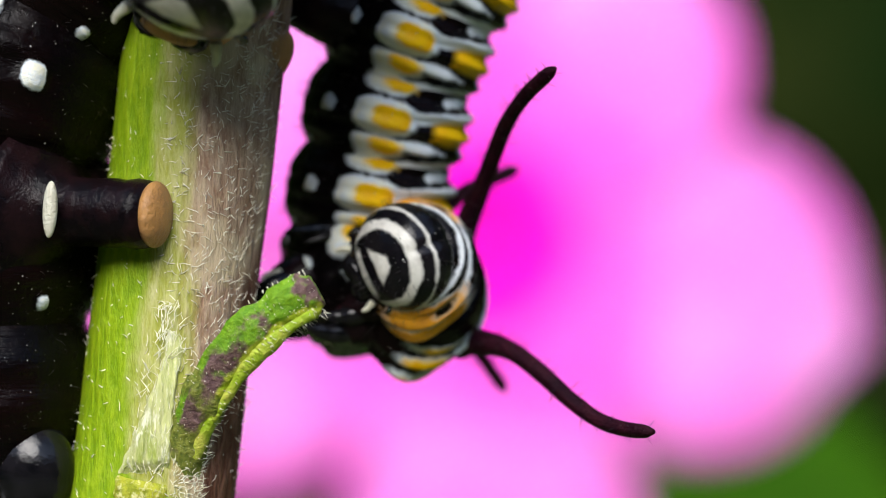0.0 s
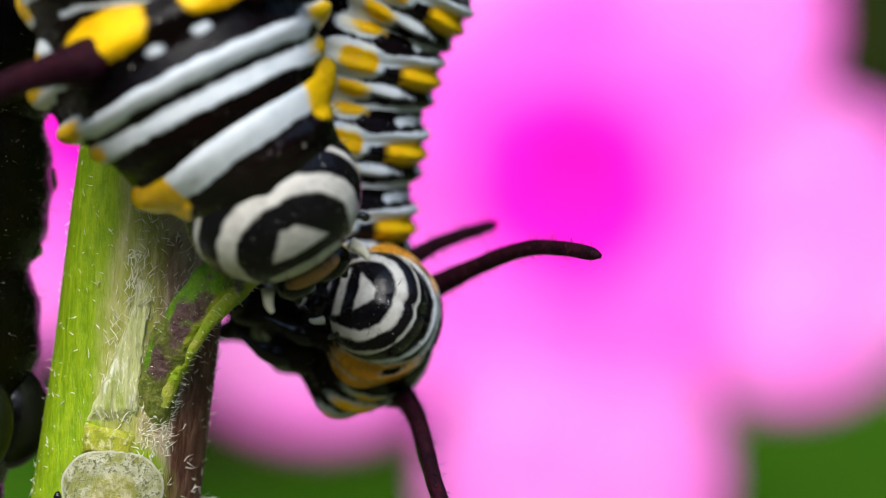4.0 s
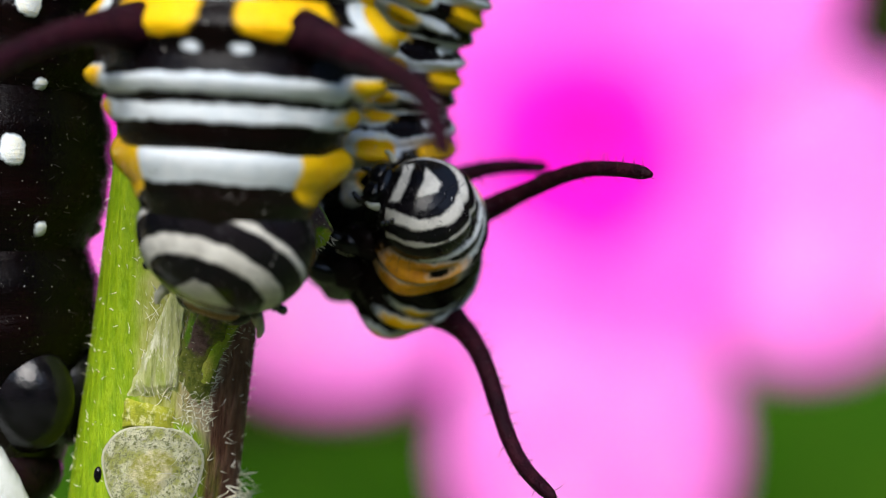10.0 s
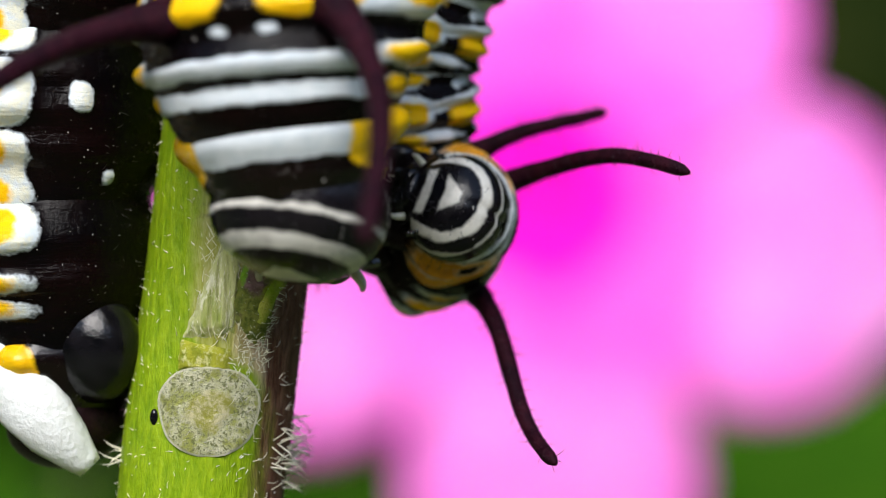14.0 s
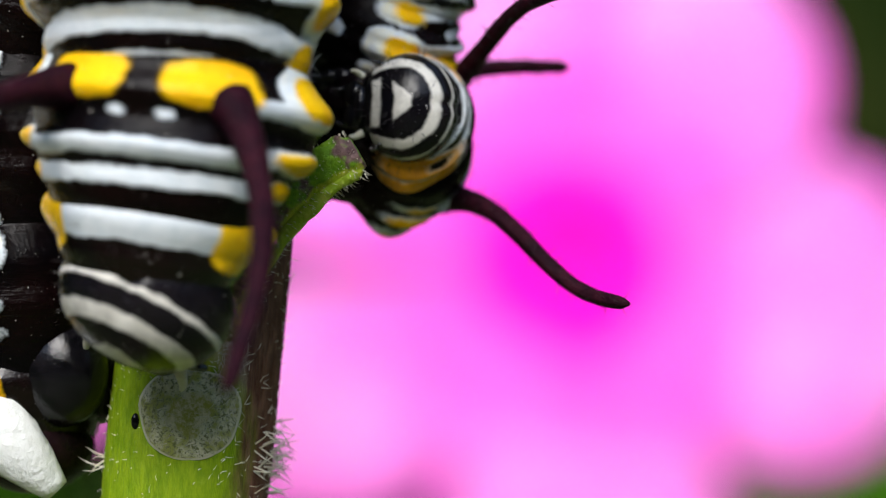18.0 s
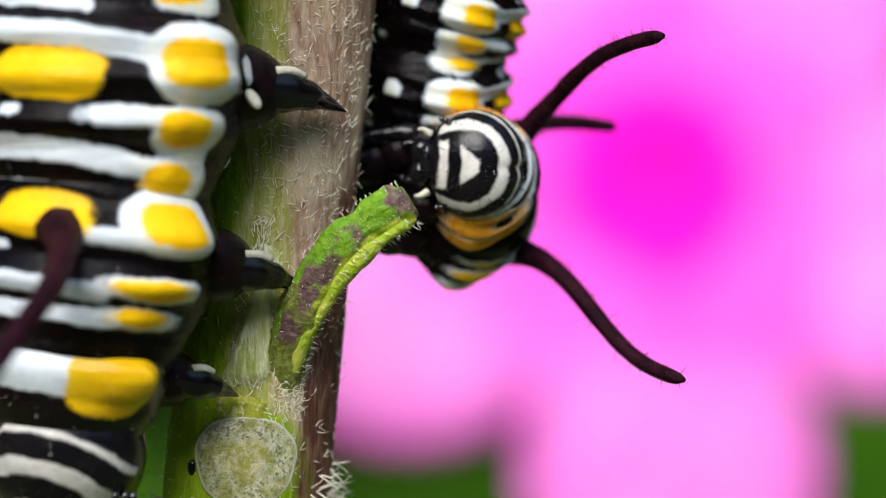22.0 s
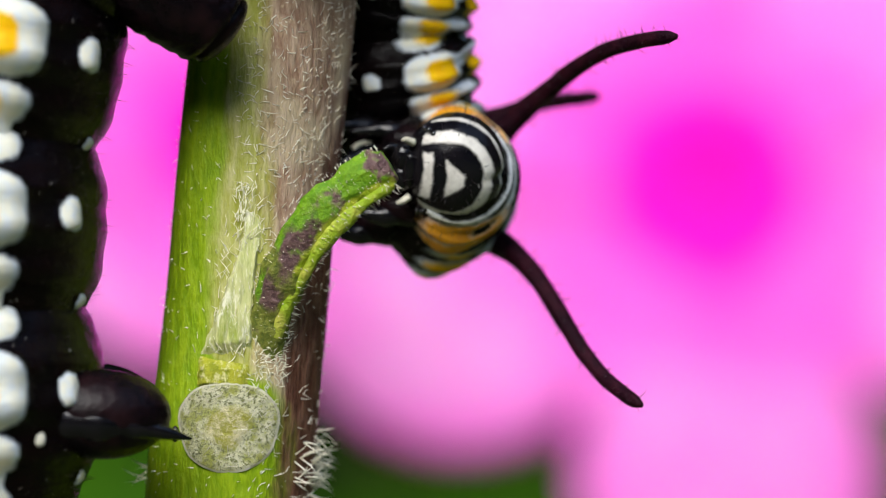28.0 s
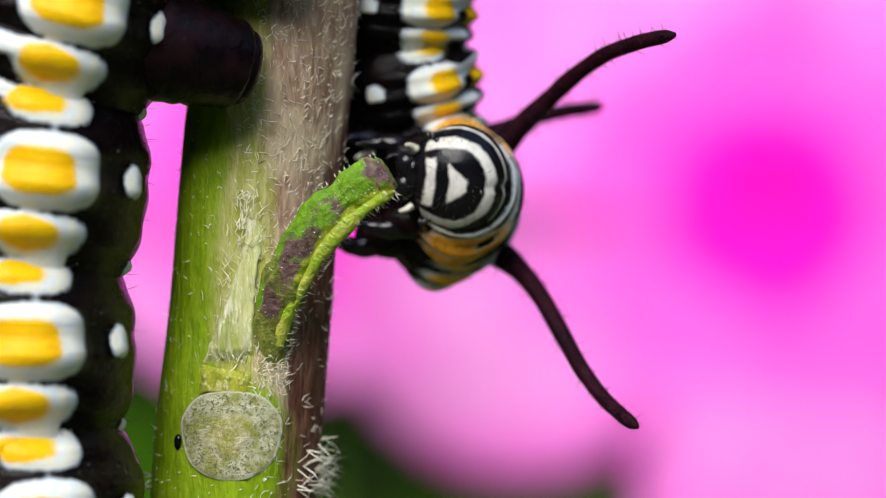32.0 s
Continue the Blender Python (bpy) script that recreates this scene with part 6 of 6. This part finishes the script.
feeding_horns = [
    bend(0.0, 0, 0, (4.00, -1.73, 6.70), (6.21, -2.56, -1.13), (3.94, 4.53, 4.74), (3.67, 4.94, -0.37)),
    bend(0.5, 0, 0, (3.88, -1.51, 6.69), (6.30, -2.25, -1.02), (3.74, 4.19, 4.73), (3.71, 4.84, -0.61)),
    bend(1.0, 0, 0, (4.58, -1.52, 5.86), (5.79, -2.54, -2.06), (3.72, 4.43, 4.32), (3.15, 4.95, -1.00)),
    bend(1.5, 0, 0, (5.03, -0.93, 5.65), (5.78, -2.22, -2.68), (3.76, 0.56, 4.30), (3.11, 4.91, -1.35)),
    bend(2.0, 0, 0, (4.15, -1.66, 6.35), (5.93, -2.18, -1.78), (3.62, 4.62, 4.46), (2.71, 4.65, -0.76)),
    bend(2.5, 0, 0, (4.70, -1.62, 5.65), (5.62, -2.19, -2.56), (3.61, 4.85, 3.78), (2.40, 4.73, -1.00)),
    bend(3.0, 0, 0, (5.18, -1.99, 4.07), (5.29, -2.46, -3.66), (3.74, 4.99, 3.27), (2.03, 6.80, 0.78)),
    bend(3.5, 0, 0, (5.30, -1.98, 2.38), (3.50, -3.51, -4.18), (3.78, 4.48, 2.41), (1.79, 6.80, -0.31)),
    bend(5.5, 0, 0, (6.20, -1.64, 1.24), (2.64, -3.64, -4.13), (3.86, 4.84, 2.00), (1.94, 6.83, -0.04)),
    bend(6.0, 0, 0, (5.82, -1.86, 0.78), (3.38, -4.09, -4.06), (3.88, 0.48, 2.50), (1.98, 6.84, -1.53)),
    bend(6.5, 0, 0, (5.73, -1.62, 1.62), (2.38, -3.73, -4.39), (4.11, 3.75, 2.47), (1.53, 6.86, -0.52)),
    bend(7.0, 0, 0, (5.39, -1.75, 1.16), (2.57, -3.74, -4.29), (4.05, 2.98, 2.41), (1.44, 6.87, -0.67)),
    bend(7.5, 0, 0, (4.77, -1.91, 1.44), (2.26, -3.61, -4.28), (3.90, 1.79, 2.47), (1.08, 6.88, -0.45)),
    bend(8.0, 0, 0, (5.08, -1.85, 2.37), (3.10, -2.91, -4.38), (3.65, 3.40, 2.55), (1.38, 6.89, 0.37)),
    bend(8.5, 0, 0, (5.52, -2.11, 3.97), (4.95, -0.79, -3.29), (4.09, 3.79, 3.11), (2.01, 6.92, 1.92)),
    bend(9.0, 0, 0, (6.01, -1.77, 2.65), (4.50, -2.99, -4.51), (4.28, 4.39, 2.95), (2.43, 6.91, 0.08)),
    bend(9.5, 0, 0, (5.97, -1.59, 2.03), (3.30, -3.13, -4.38), (4.19, 3.97, 2.84), (1.95, 6.93, 0.31)),
    bend(10.0, 0, 0, (5.89, -1.98, 2.92), (3.90, -2.24, -3.90), (4.18, 4.72, 3.05), (1.98, 6.95, 1.60)),
    bend(10.5, 0, 0, (5.68, -1.65, 2.58), (3.94, -2.36, -4.40), (4.20, 3.80, 3.02), (1.59, 6.99, 0.71)),
    bend(11.0, 0, 0, (5.83, -1.85, 2.82), (3.81, -2.43, -4.34), (4.12, 4.46, 3.11), (1.76, 7.00, 1.02)),
    bend(11.5, 0, 0, (5.47, -1.85, 2.45), (2.99, -2.65, -4.46), (4.15, 3.88, 3.03), (1.50, 7.01, 0.86)),
    bend(12.0, 0, 0, (5.90, -1.74, 2.19), (2.88, -2.76, -4.59), (4.21, 4.24, 3.00), (1.74, 7.03, 0.72)),
    bend(12.5, 0, 0, (5.26, -2.40, -0.53), (1.77, -3.90, -5.38), (4.13, 1.89, 2.52), (1.43, 7.03, -1.72)),
    bend(13.0, 0, 0, (5.14, -2.28, 0.42), (1.65, -3.09, -5.12), (4.14, 3.08, 2.44), (1.11, 7.06, -0.17)),
    bend(13.5, 0, 0, (4.84, -2.42, 1.38), (2.20, -2.71, -5.31), (4.17, 1.80, 2.83), (1.20, 7.16, -0.04)),
    bend(14.0, 0, 0, (5.74, -2.22, 1.59), (2.98, -2.55, -5.09), (4.47, 3.44, 3.14), (1.78, 7.23, 0.43)),
    bend(14.5, 0, 0, (5.90, -2.45, 3.94), (4.13, -2.39, -2.84), (4.09, 3.98, 2.36), (2.23, 7.18, 2.62)),
    bend(16.5, 0, 0, (5.63, -2.24, 2.75), (3.58, -2.59, -4.45), (4.19, 4.35, 3.43), (1.77, 7.67, 0.82)),
    bend(17.0, 0, 0, (5.57, -2.16, 4.35), (4.47, -2.13, -3.18), (4.37, 4.37, 3.98), (1.93, 7.76, 1.94)),
    bend(17.5, 0, 0, (4.57, -2.90, 5.39), (5.36, -1.59, -1.56), (4.33, 4.51, 4.47), (1.70, 7.72, 3.37)),
    bend(18.0, 0, 0, (3.61, -2.80, 5.45), (4.82, -1.76, -1.37), (4.01, 3.76, 4.29), (0.92, 7.94, 2.92)),
    bend(18.5, 0, 0, (4.18, -2.45, 5.22), (4.59, -1.90, -2.00), (4.00, 4.16, 3.66), (0.96, 8.07, 2.58)),
    bend(19.0, 0, 0, (3.43, -2.79, 6.08), (5.20, -2.14, -0.88), (4.07, 4.50, 4.28), (1.24, 8.18, 3.04)),
    bend(19.5, 0, 0, (4.63, -1.66, 6.08), (5.06, -2.11, -1.07), (4.17, 4.34, 3.96), (1.26, 8.18, 2.87)),
    bend(20.0, 0, 0, (3.91, -1.81, 5.89), (4.54, -2.38, -1.30), (3.92, 4.23, 3.70), (0.76, 8.21, 2.25)),
    bend(20.5, 0, 0, (3.79, -2.02, 5.76), (4.88, -1.95, -1.39), (3.73, 4.59, 3.67), (0.69, 8.24, 2.42)),
    bend(21.0, 0, 0, (3.93, -1.65, 5.60), (4.65, -1.79, -1.79), (3.74, 4.14, 3.55), (0.54, 8.27, 2.04)),
    bend(21.5, 0, 0, (3.87, -2.04, 5.52), (4.93, -1.63, -1.93), (3.84, 4.48, 3.70), (0.73, 8.29, 2.10)),
    bend(22.0, 0, 0, (4.33, -2.04, 5.35), (4.83, -1.77, -2.08), (3.89, 4.98, 3.65), (1.17, 8.30, 2.16)),
    bend(22.5, 0, 0, (4.29, -1.62, 5.77), (5.05, -1.17, -1.79), (3.80, 4.40, 3.66), (0.64, 8.31, 2.34)),
    bend(23.0, 0, 0, (4.52, -1.97, 5.50), (5.06, -1.99, -2.05), (3.95, 5.33, 3.72), (1.49, 8.32, 1.94)),
    bend(23.5, 0, 0, (4.63, -1.78, 5.38), (5.03, -1.67, -2.07), (3.92, 5.05, 3.70), (1.29, 8.33, 1.86)),
    bend(24.0, 0, 0, (4.72, -2.01, 5.00), (4.90, -1.68, -2.47), (3.97, 5.20, 3.57), (1.21, 8.33, 1.70)),
    bend(24.5, 0, 0, (4.68, -1.90, 5.19), (4.95, -1.54, -2.40), (3.92, 5.22, 3.66), (1.22, 8.33, 1.69)),
    bend(26.5, 0, 0, (4.75, -1.91, 5.25), (4.79, -0.81, -2.97), (3.84, 5.38, 3.75), (0.96, 8.31, 1.73)),
    bend(27.0, 0, 0, (4.78, -1.72, 5.33), (4.75, -1.04, -2.88), (3.73, 5.50, 3.84), (1.02, 8.33, 1.53)),
    bend(27.5, 0, 0, (5.01, -1.94, 4.72), (4.28, -1.12, -3.11), (3.72, 5.57, 3.70), (0.78, 8.32, 1.79)),
    bend(28.0, 0, 0, (5.04, -1.74, 4.59), (4.32, -1.28, -3.41), (3.75, 5.48, 3.69), (1.00, 8.34, 1.14)),
    bend(28.5, 0, 0, (4.92, -1.76, 5.12), (4.62, -1.13, -3.02), (3.66, 5.60, 3.86), (0.92, 8.35, 1.45)),
    bend(29.0, 0, 0, (5.13, -1.60, 4.80), (4.28, -1.01, -3.38), (3.69, 5.54, 3.80), (1.00, 8.34, 1.48)),
    bend(29.5, 0, 0, (4.97, -1.54, 4.94), (4.48, -1.29, -3.30), (3.67, 5.38, 3.94), (0.85, 8.34, 1.15)),
    bend(30.0, 0, 0, (5.16, -1.47, 4.76), (4.40, -1.27, -3.38), (3.70, 5.34, 3.91), (0.78, 8.34, 1.15)),
    bend(30.5, 0, 0, (4.98, -1.52, 4.94), (4.55, -0.99, -3.16), (3.72, 5.29, 3.92), (0.72, 8.35, 1.41)),
    bend(31.0, 0, 0, (5.09, -1.31, 4.90), (4.07, -1.40, -3.61), (3.63, 5.44, 3.79), (0.81, 8.36, 1.01)),
    bend(31.5, 0, 0, (4.97, -1.58, 4.78), (4.21, -1.19, -3.64), (3.65, 5.52, 3.71), (0.77, 8.37, 1.02)),
    bend(32.0, 0, 0, (5.01, -1.56, 4.76), (4.18, -1.10, -3.74), (3.64, 5.57, 3.67), (0.81, 8.37, 1.18)),
]

dark_bends = [
    bend(0.0, 116.0, 1, (-7.78, 0.90, -4.34), (-8.05, 0.90, -0.96), (-8.15, 0.90, 2.93), (-7.74, 0.90, 6.59), (-5.58, 0.90, 10.20)),
    bend(0.5, 116.0, 1, (-7.96, 0.90, -4.40), (-8.26, 0.90, -1.03), (-8.39, 0.90, 2.86), (-8.02, 0.90, 6.52), (-5.91, 0.90, 10.14)),
    bend(1.0, 116.0, 1, (-8.24, 0.90, -4.47), (-8.58, 0.90, -1.09), (-8.77, 0.90, 2.80), (-8.43, 0.90, 6.47), (-6.34, 0.90, 10.11)),
    bend(1.5, 116.0, 1, (-8.43, 0.90, -4.47), (-8.77, 0.90, -1.08), (-8.96, 0.90, 2.80), (-8.62, 0.90, 6.48), (-6.54, 0.90, 10.12)),
    bend(2.0, 116.0, 1, (-8.61, 0.90, -4.46), (-8.97, 0.90, -1.07), (-9.17, 0.90, 2.81), (-8.85, 0.90, 6.49), (-6.77, 0.90, 10.13)),
    bend(2.5, 116.0, 1, (-8.67, 0.90, -4.44), (-9.01, 0.90, -1.06), (-9.19, 0.90, 2.84), (-8.87, 0.90, 6.52), (-6.77, 0.90, 10.16)),
    bend(3.0, 116.0, 1, (-8.71, 0.90, -4.43), (-9.05, 0.90, -1.03), (-9.20, 0.90, 2.87), (-8.87, 0.90, 6.55), (-6.76, 0.90, 10.19)),
    bend(3.5, 116.0, 1, (-8.61, 0.90, -4.43), (-8.92, 0.90, -1.04), (-9.08, 0.90, 2.86), (-8.72, 0.90, 6.54), (-6.60, 0.90, 10.16)),
    bend(5.5, 116.0, 1, (-8.20, 0.90, -4.41), (-8.48, 0.90, -1.01), (-8.58, 0.90, 2.90), (-8.18, 0.90, 6.58), (-6.02, 0.90, 10.18)),
    bend(6.0, 116.0, 1, (-8.10, 0.90, -4.42), (-8.36, 0.90, -1.00), (-8.46, 0.90, 2.91), (-8.05, 0.90, 6.58), (-5.87, 0.90, 10.18)),
    bend(7.0, 116.0, 1, (-8.07, 0.90, -4.46), (-8.35, 0.90, -1.04), (-8.46, 0.90, 2.87), (-8.06, 0.90, 6.54), (-5.89, 0.90, 10.14)),
    bend(8.0, 116.0, 1, (-8.05, 0.90, -4.50), (-8.34, 0.90, -1.08), (-8.46, 0.90, 2.84), (-8.07, 0.90, 6.51), (-5.92, 0.90, 10.12)),
    bend(9.0, 116.0, 1, (-7.97, 0.90, -4.50), (-8.27, 0.90, -1.08), (-8.41, 0.90, 2.83), (-8.03, 0.90, 6.50), (-5.90, 0.90, 10.11)),
    bend(10.0, 116.0, 1, (-8.04, 0.90, -4.44), (-8.35, 0.90, -1.03), (-8.48, 0.90, 2.88), (-8.11, 0.90, 6.55), (-5.98, 0.90, 10.17)),
    bend(11.0, 116.0, 1, (-8.14, 0.90, -4.39), (-8.45, 0.90, -0.98), (-8.59, 0.90, 2.94), (-8.21, 0.90, 6.60), (-6.08, 0.90, 10.23)),
    bend(12.0, 116.0, 1, (-8.19, 0.90, -4.37), (-8.50, 0.90, -0.97), (-8.63, 0.90, 2.95), (-8.26, 0.90, 6.62), (-6.12, 0.90, 10.24)),
    bend(13.0, 116.0, 1, (-7.99, 0.90, -4.36), (-8.30, 0.90, -0.96), (-8.43, 0.90, 2.95), (-8.06, 0.90, 6.63), (-5.92, 0.90, 10.25)),
    bend(13.5, 116.0, 1, (-7.88, 0.90, -4.46), (-8.16, 0.90, -1.05), (-8.29, 0.90, 2.85), (-7.88, 0.90, 6.52), (-5.75, 0.90, 10.13)),
    bend(14.0, 116.0, 1, (-7.77, 0.90, -4.54), (-8.05, 0.90, -1.15), (-8.15, 0.90, 2.76), (-7.75, 0.90, 6.44), (-5.58, 0.90, 10.05)),
    bend(14.5, 116.0, 1, (-7.63, 0.90, -4.60), (-7.91, 0.90, -1.20), (-8.02, 0.90, 2.70), (-7.63, 0.90, 6.38), (-5.46, 0.90, 10.02)),
    bend(16.5, 116.0, 1, (-8.09, 0.90, -5.04), (-8.32, 0.90, -1.64), (-8.38, 0.90, 2.28), (-7.92, 0.90, 5.96), (-5.71, 0.90, 9.54)),
    bend(17.0, 116.0, 1, (-7.97, 0.90, -4.95), (-8.20, 0.90, -1.55), (-8.27, 0.90, 2.36), (-7.81, 0.90, 6.04), (-5.61, 0.90, 9.66)),
    bend(18.0, 116.0, 1, (-8.10, 0.90, -4.91), (-8.34, 0.90, -1.50), (-8.40, 0.90, 2.41), (-7.95, 0.90, 6.10), (-5.74, 0.90, 9.72)),
    bend(18.5, 116.0, 1, (-8.18, 0.90, -4.97), (-8.41, 0.90, -1.56), (-8.45, 0.90, 2.36), (-7.99, 0.90, 6.05), (-5.76, 0.90, 9.64)),
    bend(19.0, 116.0, 1, (-8.27, 0.90, -5.02), (-8.49, 0.90, -1.61), (-8.53, 0.90, 2.31), (-8.05, 0.90, 5.99), (-5.81, 0.90, 9.58)),
    bend(19.5, 116.0, 1, (-8.44, 0.90, -4.91), (-8.65, 0.90, -1.50), (-8.67, 0.90, 2.42), (-8.19, 0.90, 6.09), (-5.94, 0.90, 9.67)),
    bend(20.0, 116.0, 1, (-8.62, 0.90, -4.78), (-8.82, 0.90, -1.36), (-8.84, 0.90, 2.56), (-8.34, 0.90, 6.23), (-6.08, 0.90, 9.79)),
    bend(21.0, 116.0, 1, (-9.35, 0.90, -4.45), (-9.56, 0.90, -1.03), (-9.57, 0.90, 2.90), (-9.08, 0.90, 6.58), (-6.82, 0.90, 10.14)),
    bend(22.0, 116.0, 1, (-12.01, 0.90, -4.14), (-12.20, 0.90, -0.72), (-12.22, 0.90, 3.20), (-11.72, 0.90, 6.87), (-9.46, 0.90, 10.43)),
    bend(24.0, 116.0, 1, (-13.22, 0.90, -4.06), (-13.42, 0.90, -0.65), (-13.43, 0.90, 3.27), (-12.94, 0.90, 6.93), (-10.69, 0.90, 10.49)),
    bend(28.0, 116.0, 1, (-14.31, 0.90, -4.00), (-14.50, 0.90, -0.57), (-14.50, 0.90, 3.37), (-13.99, 0.90, 7.06), (-11.70, 0.90, 10.61)),
    bend(32.0, 116.0, 1, (-14.56, 0.90, -3.89), (-14.75, 0.90, -0.44), (-14.74, 0.90, 3.53), (-14.22, 0.90, 7.24), (-11.89, 0.90, 10.81)),
]

striped = caterpillar("striped_caterpillar", (-4.0, -4.9, 6.0), 1.08, 9, "large black, white and yellow striped caterpillar crawling on the stem")
feeding = caterpillar("feeding_caterpillar", (-1.0, 2.0, 4.0), 0.707, 7, "striped caterpillar with dark horns eating the leaf stub", horns=2, squash=0.8)
# the striped one's hind part, added as a body of its own
dark = caterpillar("striped_hind_body", (-9.0, 1.6, 0.0), 0.98, 9, "dark hind part of the striped caterpillar with white spots, built as a separate body", head=False, legs=False, horns=False, shift=0.1, pad=True, feet=(2, 4))


def tail_parts(creature):
    """Tail plate and claspers at the hind end."""
    cat, rings, horns = creature
    seg = rings[0][0]
    saddle = smooth_line([(1.1, 1.25, -1.0), (1.6, 0.55, 0.1), (1.55, -0.35, 1.3), (1.05, -1.10, 2.4)], 24)
    part("tail_plate", tube(saddle, lambda u: 0.78 * math.sin(math.pi * (0.12 + 0.76 * u)), 24, 0.8, (0, 1, 0), 0.08), WHITE_PLATE, seg, "white tail plate")
    part("tail_tip", moved(ball(1.5, 1.3, 1.0, 30, 20), Matrix.Translation((0.2, -0.1, 1.5))), BLACK_SKIN, seg, "black tail tip")
    for sd in (-1, 1):
        part("clasper", moved(ball(0.9, 1.1, 1.25, 30, 20), Matrix.Translation((sd * 0.75, -1.2, -0.2))), LEG, seg, "glossy black clasper")


tail_parts(dark)


def between(rows, t):
    """The bend at t, between its rows."""
    for a, b in zip(rows, rows[1:]):
        if t <= b[0]:
            u = max(0.0, (t - a[0]) / (b[0] - a[0]))
            return [p + (q - p) * u for p, q in zip(a[3], b[3])]
    return rows[-1][3]


def back_left(roll, reach, s):
    return Vector((-math.sin(radians(roll)), -math.cos(radians(roll)), 0.0))


def back_right(roll, reach, s):
    w = radians(roll) * max(0.0, 1 - s / 5.0)
    return Vector((math.cos(w), reach * min(1.0, s / 3.0), -math.sin(w)))


def down_body(s, reach):
    """Distances along a body whose front part is stretched."""
    front = 7.78
    return s * reach if s < front else s + front * (reach - 1)


def read_off(rows, t):
    """The value at t between the rows of (seconds, value)."""
    for (a, p), (b, q) in zip(rows, rows[1:]):
        if t <= b:
            return p + (q - p) * (t - a) / (b - a)
    return rows[-1][1]


# degrees by which the striped one lifts its face from the stem, and turns it aside
NOD = ((0, 30), (1, 15), (2, 24), (3, 56), (4, 44), (9, 38), (10, 32), (11, 28), (13, 20), (16.5, 24), (17.5, 24), (19, 15), (20, 20), (22, 28), (32, 28))
TURN = ((0, 0), (1, 5), (2, 12), (3, 0), (6, -8), (9, -16), (13, -10), (17, -15), (18, -15), (19, 0), (20, 8), (22, 15), (32, 10))

# millimetres by which the hind rings trail as the striped one stretches
SPREAD = ((0, 0), (17.5, 0), (19, 1.1), (20.5, 1.1), (21, 0.4), (21.5, 0), (32, 0))
# degrees by which the feeding one turns its face towards the stem, lowers it, and leans it
FACE_IN = ((0, 32), (2, 40), (3, 28), (5.5, 14), (7, 24), (8.5, 6), (10.5, 2), (12, 14), (17, 18), (18.5, 8), (19.5, 14), (20.5, 4), (22, 8), (24, -4), (32, 2))
FACE_LOW = ((0, 16), (2, 8), (3, 0), (5.5, -11), (11, -11), (12, -3), (13, -11), (17, 2), (19.5, 12), (22, 18), (24, 26), (26.5, 36), (30, 36), (32, 26))
FACE_LEAN = ((0, 15), (2.5, 14), (5, 0), (32, 0))


def crawl(creature, bends, back, tips=None, stretch=False):
    cat, rings, horns = creature
    home = Matrix.Translation(-cat.location)
    pose_of = {}
    for ring, s in rings:
        pose_of[ring] = [(t, ring_pose(pts, down_body(s, reach) + (read_off(SPREAD, t) if s > 5 else 0.0) if stretch else s, back(roll, reach, s))) for t, roll, reach, pts in bends]
        if stretch and s == 0.0:
            pose_of[ring] = [(t, m @ pose(0, 0, 0, -read_off(NOD, t), read_off(TURN, t))) for t, m in pose_of[ring]]
        elif s == 0.0:
            pose_of[ring] = [(t, m @ pose(0, 0, 0, read_off(FACE_IN, t), read_off(FACE_LOW, t), read_off(FACE_LEAN, t))) for t, m in pose_of[ring]]
        walk(ring, [(t, home @ metres(m)) for t, m in pose_of[ring]])
    for k, (horn, ring, foot) in enumerate(horns):
        rows = []
        for t, m in pose_of[ring]:
            goal = m.inverted() @ between(tips, t)[k]
            z = (goal - foot).normalized()
            out = Vector((1 if foot.x > 0 else -1, 0, -0.3))
            y = (out - z * z.dot(out)).normalized()
            turn = Matrix((y.cross(z), y, z)).transposed().to_4x4()
            rows.append((t, metres(Matrix.Translation(foot) @ turn)))
        walk(horn, rows)


def draw_in(ring, name, rows):
    """Legs pulled in and set forward by some millimetres at the given seconds."""
    for limb in ring.children:
        if limb.name.split(".")[0] == name:
            walk(limb, [(t, pose(0, d * MM, forth * MM)) for t, d, forth in rows])


def motions():
    crawl(striped, striped_bends, back_left, striped_horns, True)
    crawl(feeding, feeding_bends, back_right, feeding_horns)
    crawl(dark, dark_bends, back_left)
    for ring, s in dark[1]:
        draw_in(ring, "proleg", ((0, 0, 0), (0.8, 0, 0), (2.4, 4.0, 0), (32, 4.0, 0)))
    draw_in(striped[1][3][0], "leg", ((0, 0, 0), (24.5, 0, 0), (26.5, 0.5, 0.2), (28, 0.6, 0.35), (29, 0.65, 0.5), (30, 0.7, 1.0), (32, 0.7, 1.0)))
    draw_in(striped[1][3][0], "leg_base", ((0, 0, 0), (24.5, 0, 0), (26.5, -0.45, 0.15), (28, -0.55, 0.25), (29, -0.3, 0.4), (30, 0, 0.6), (32, 0, 0.6)))


motions()
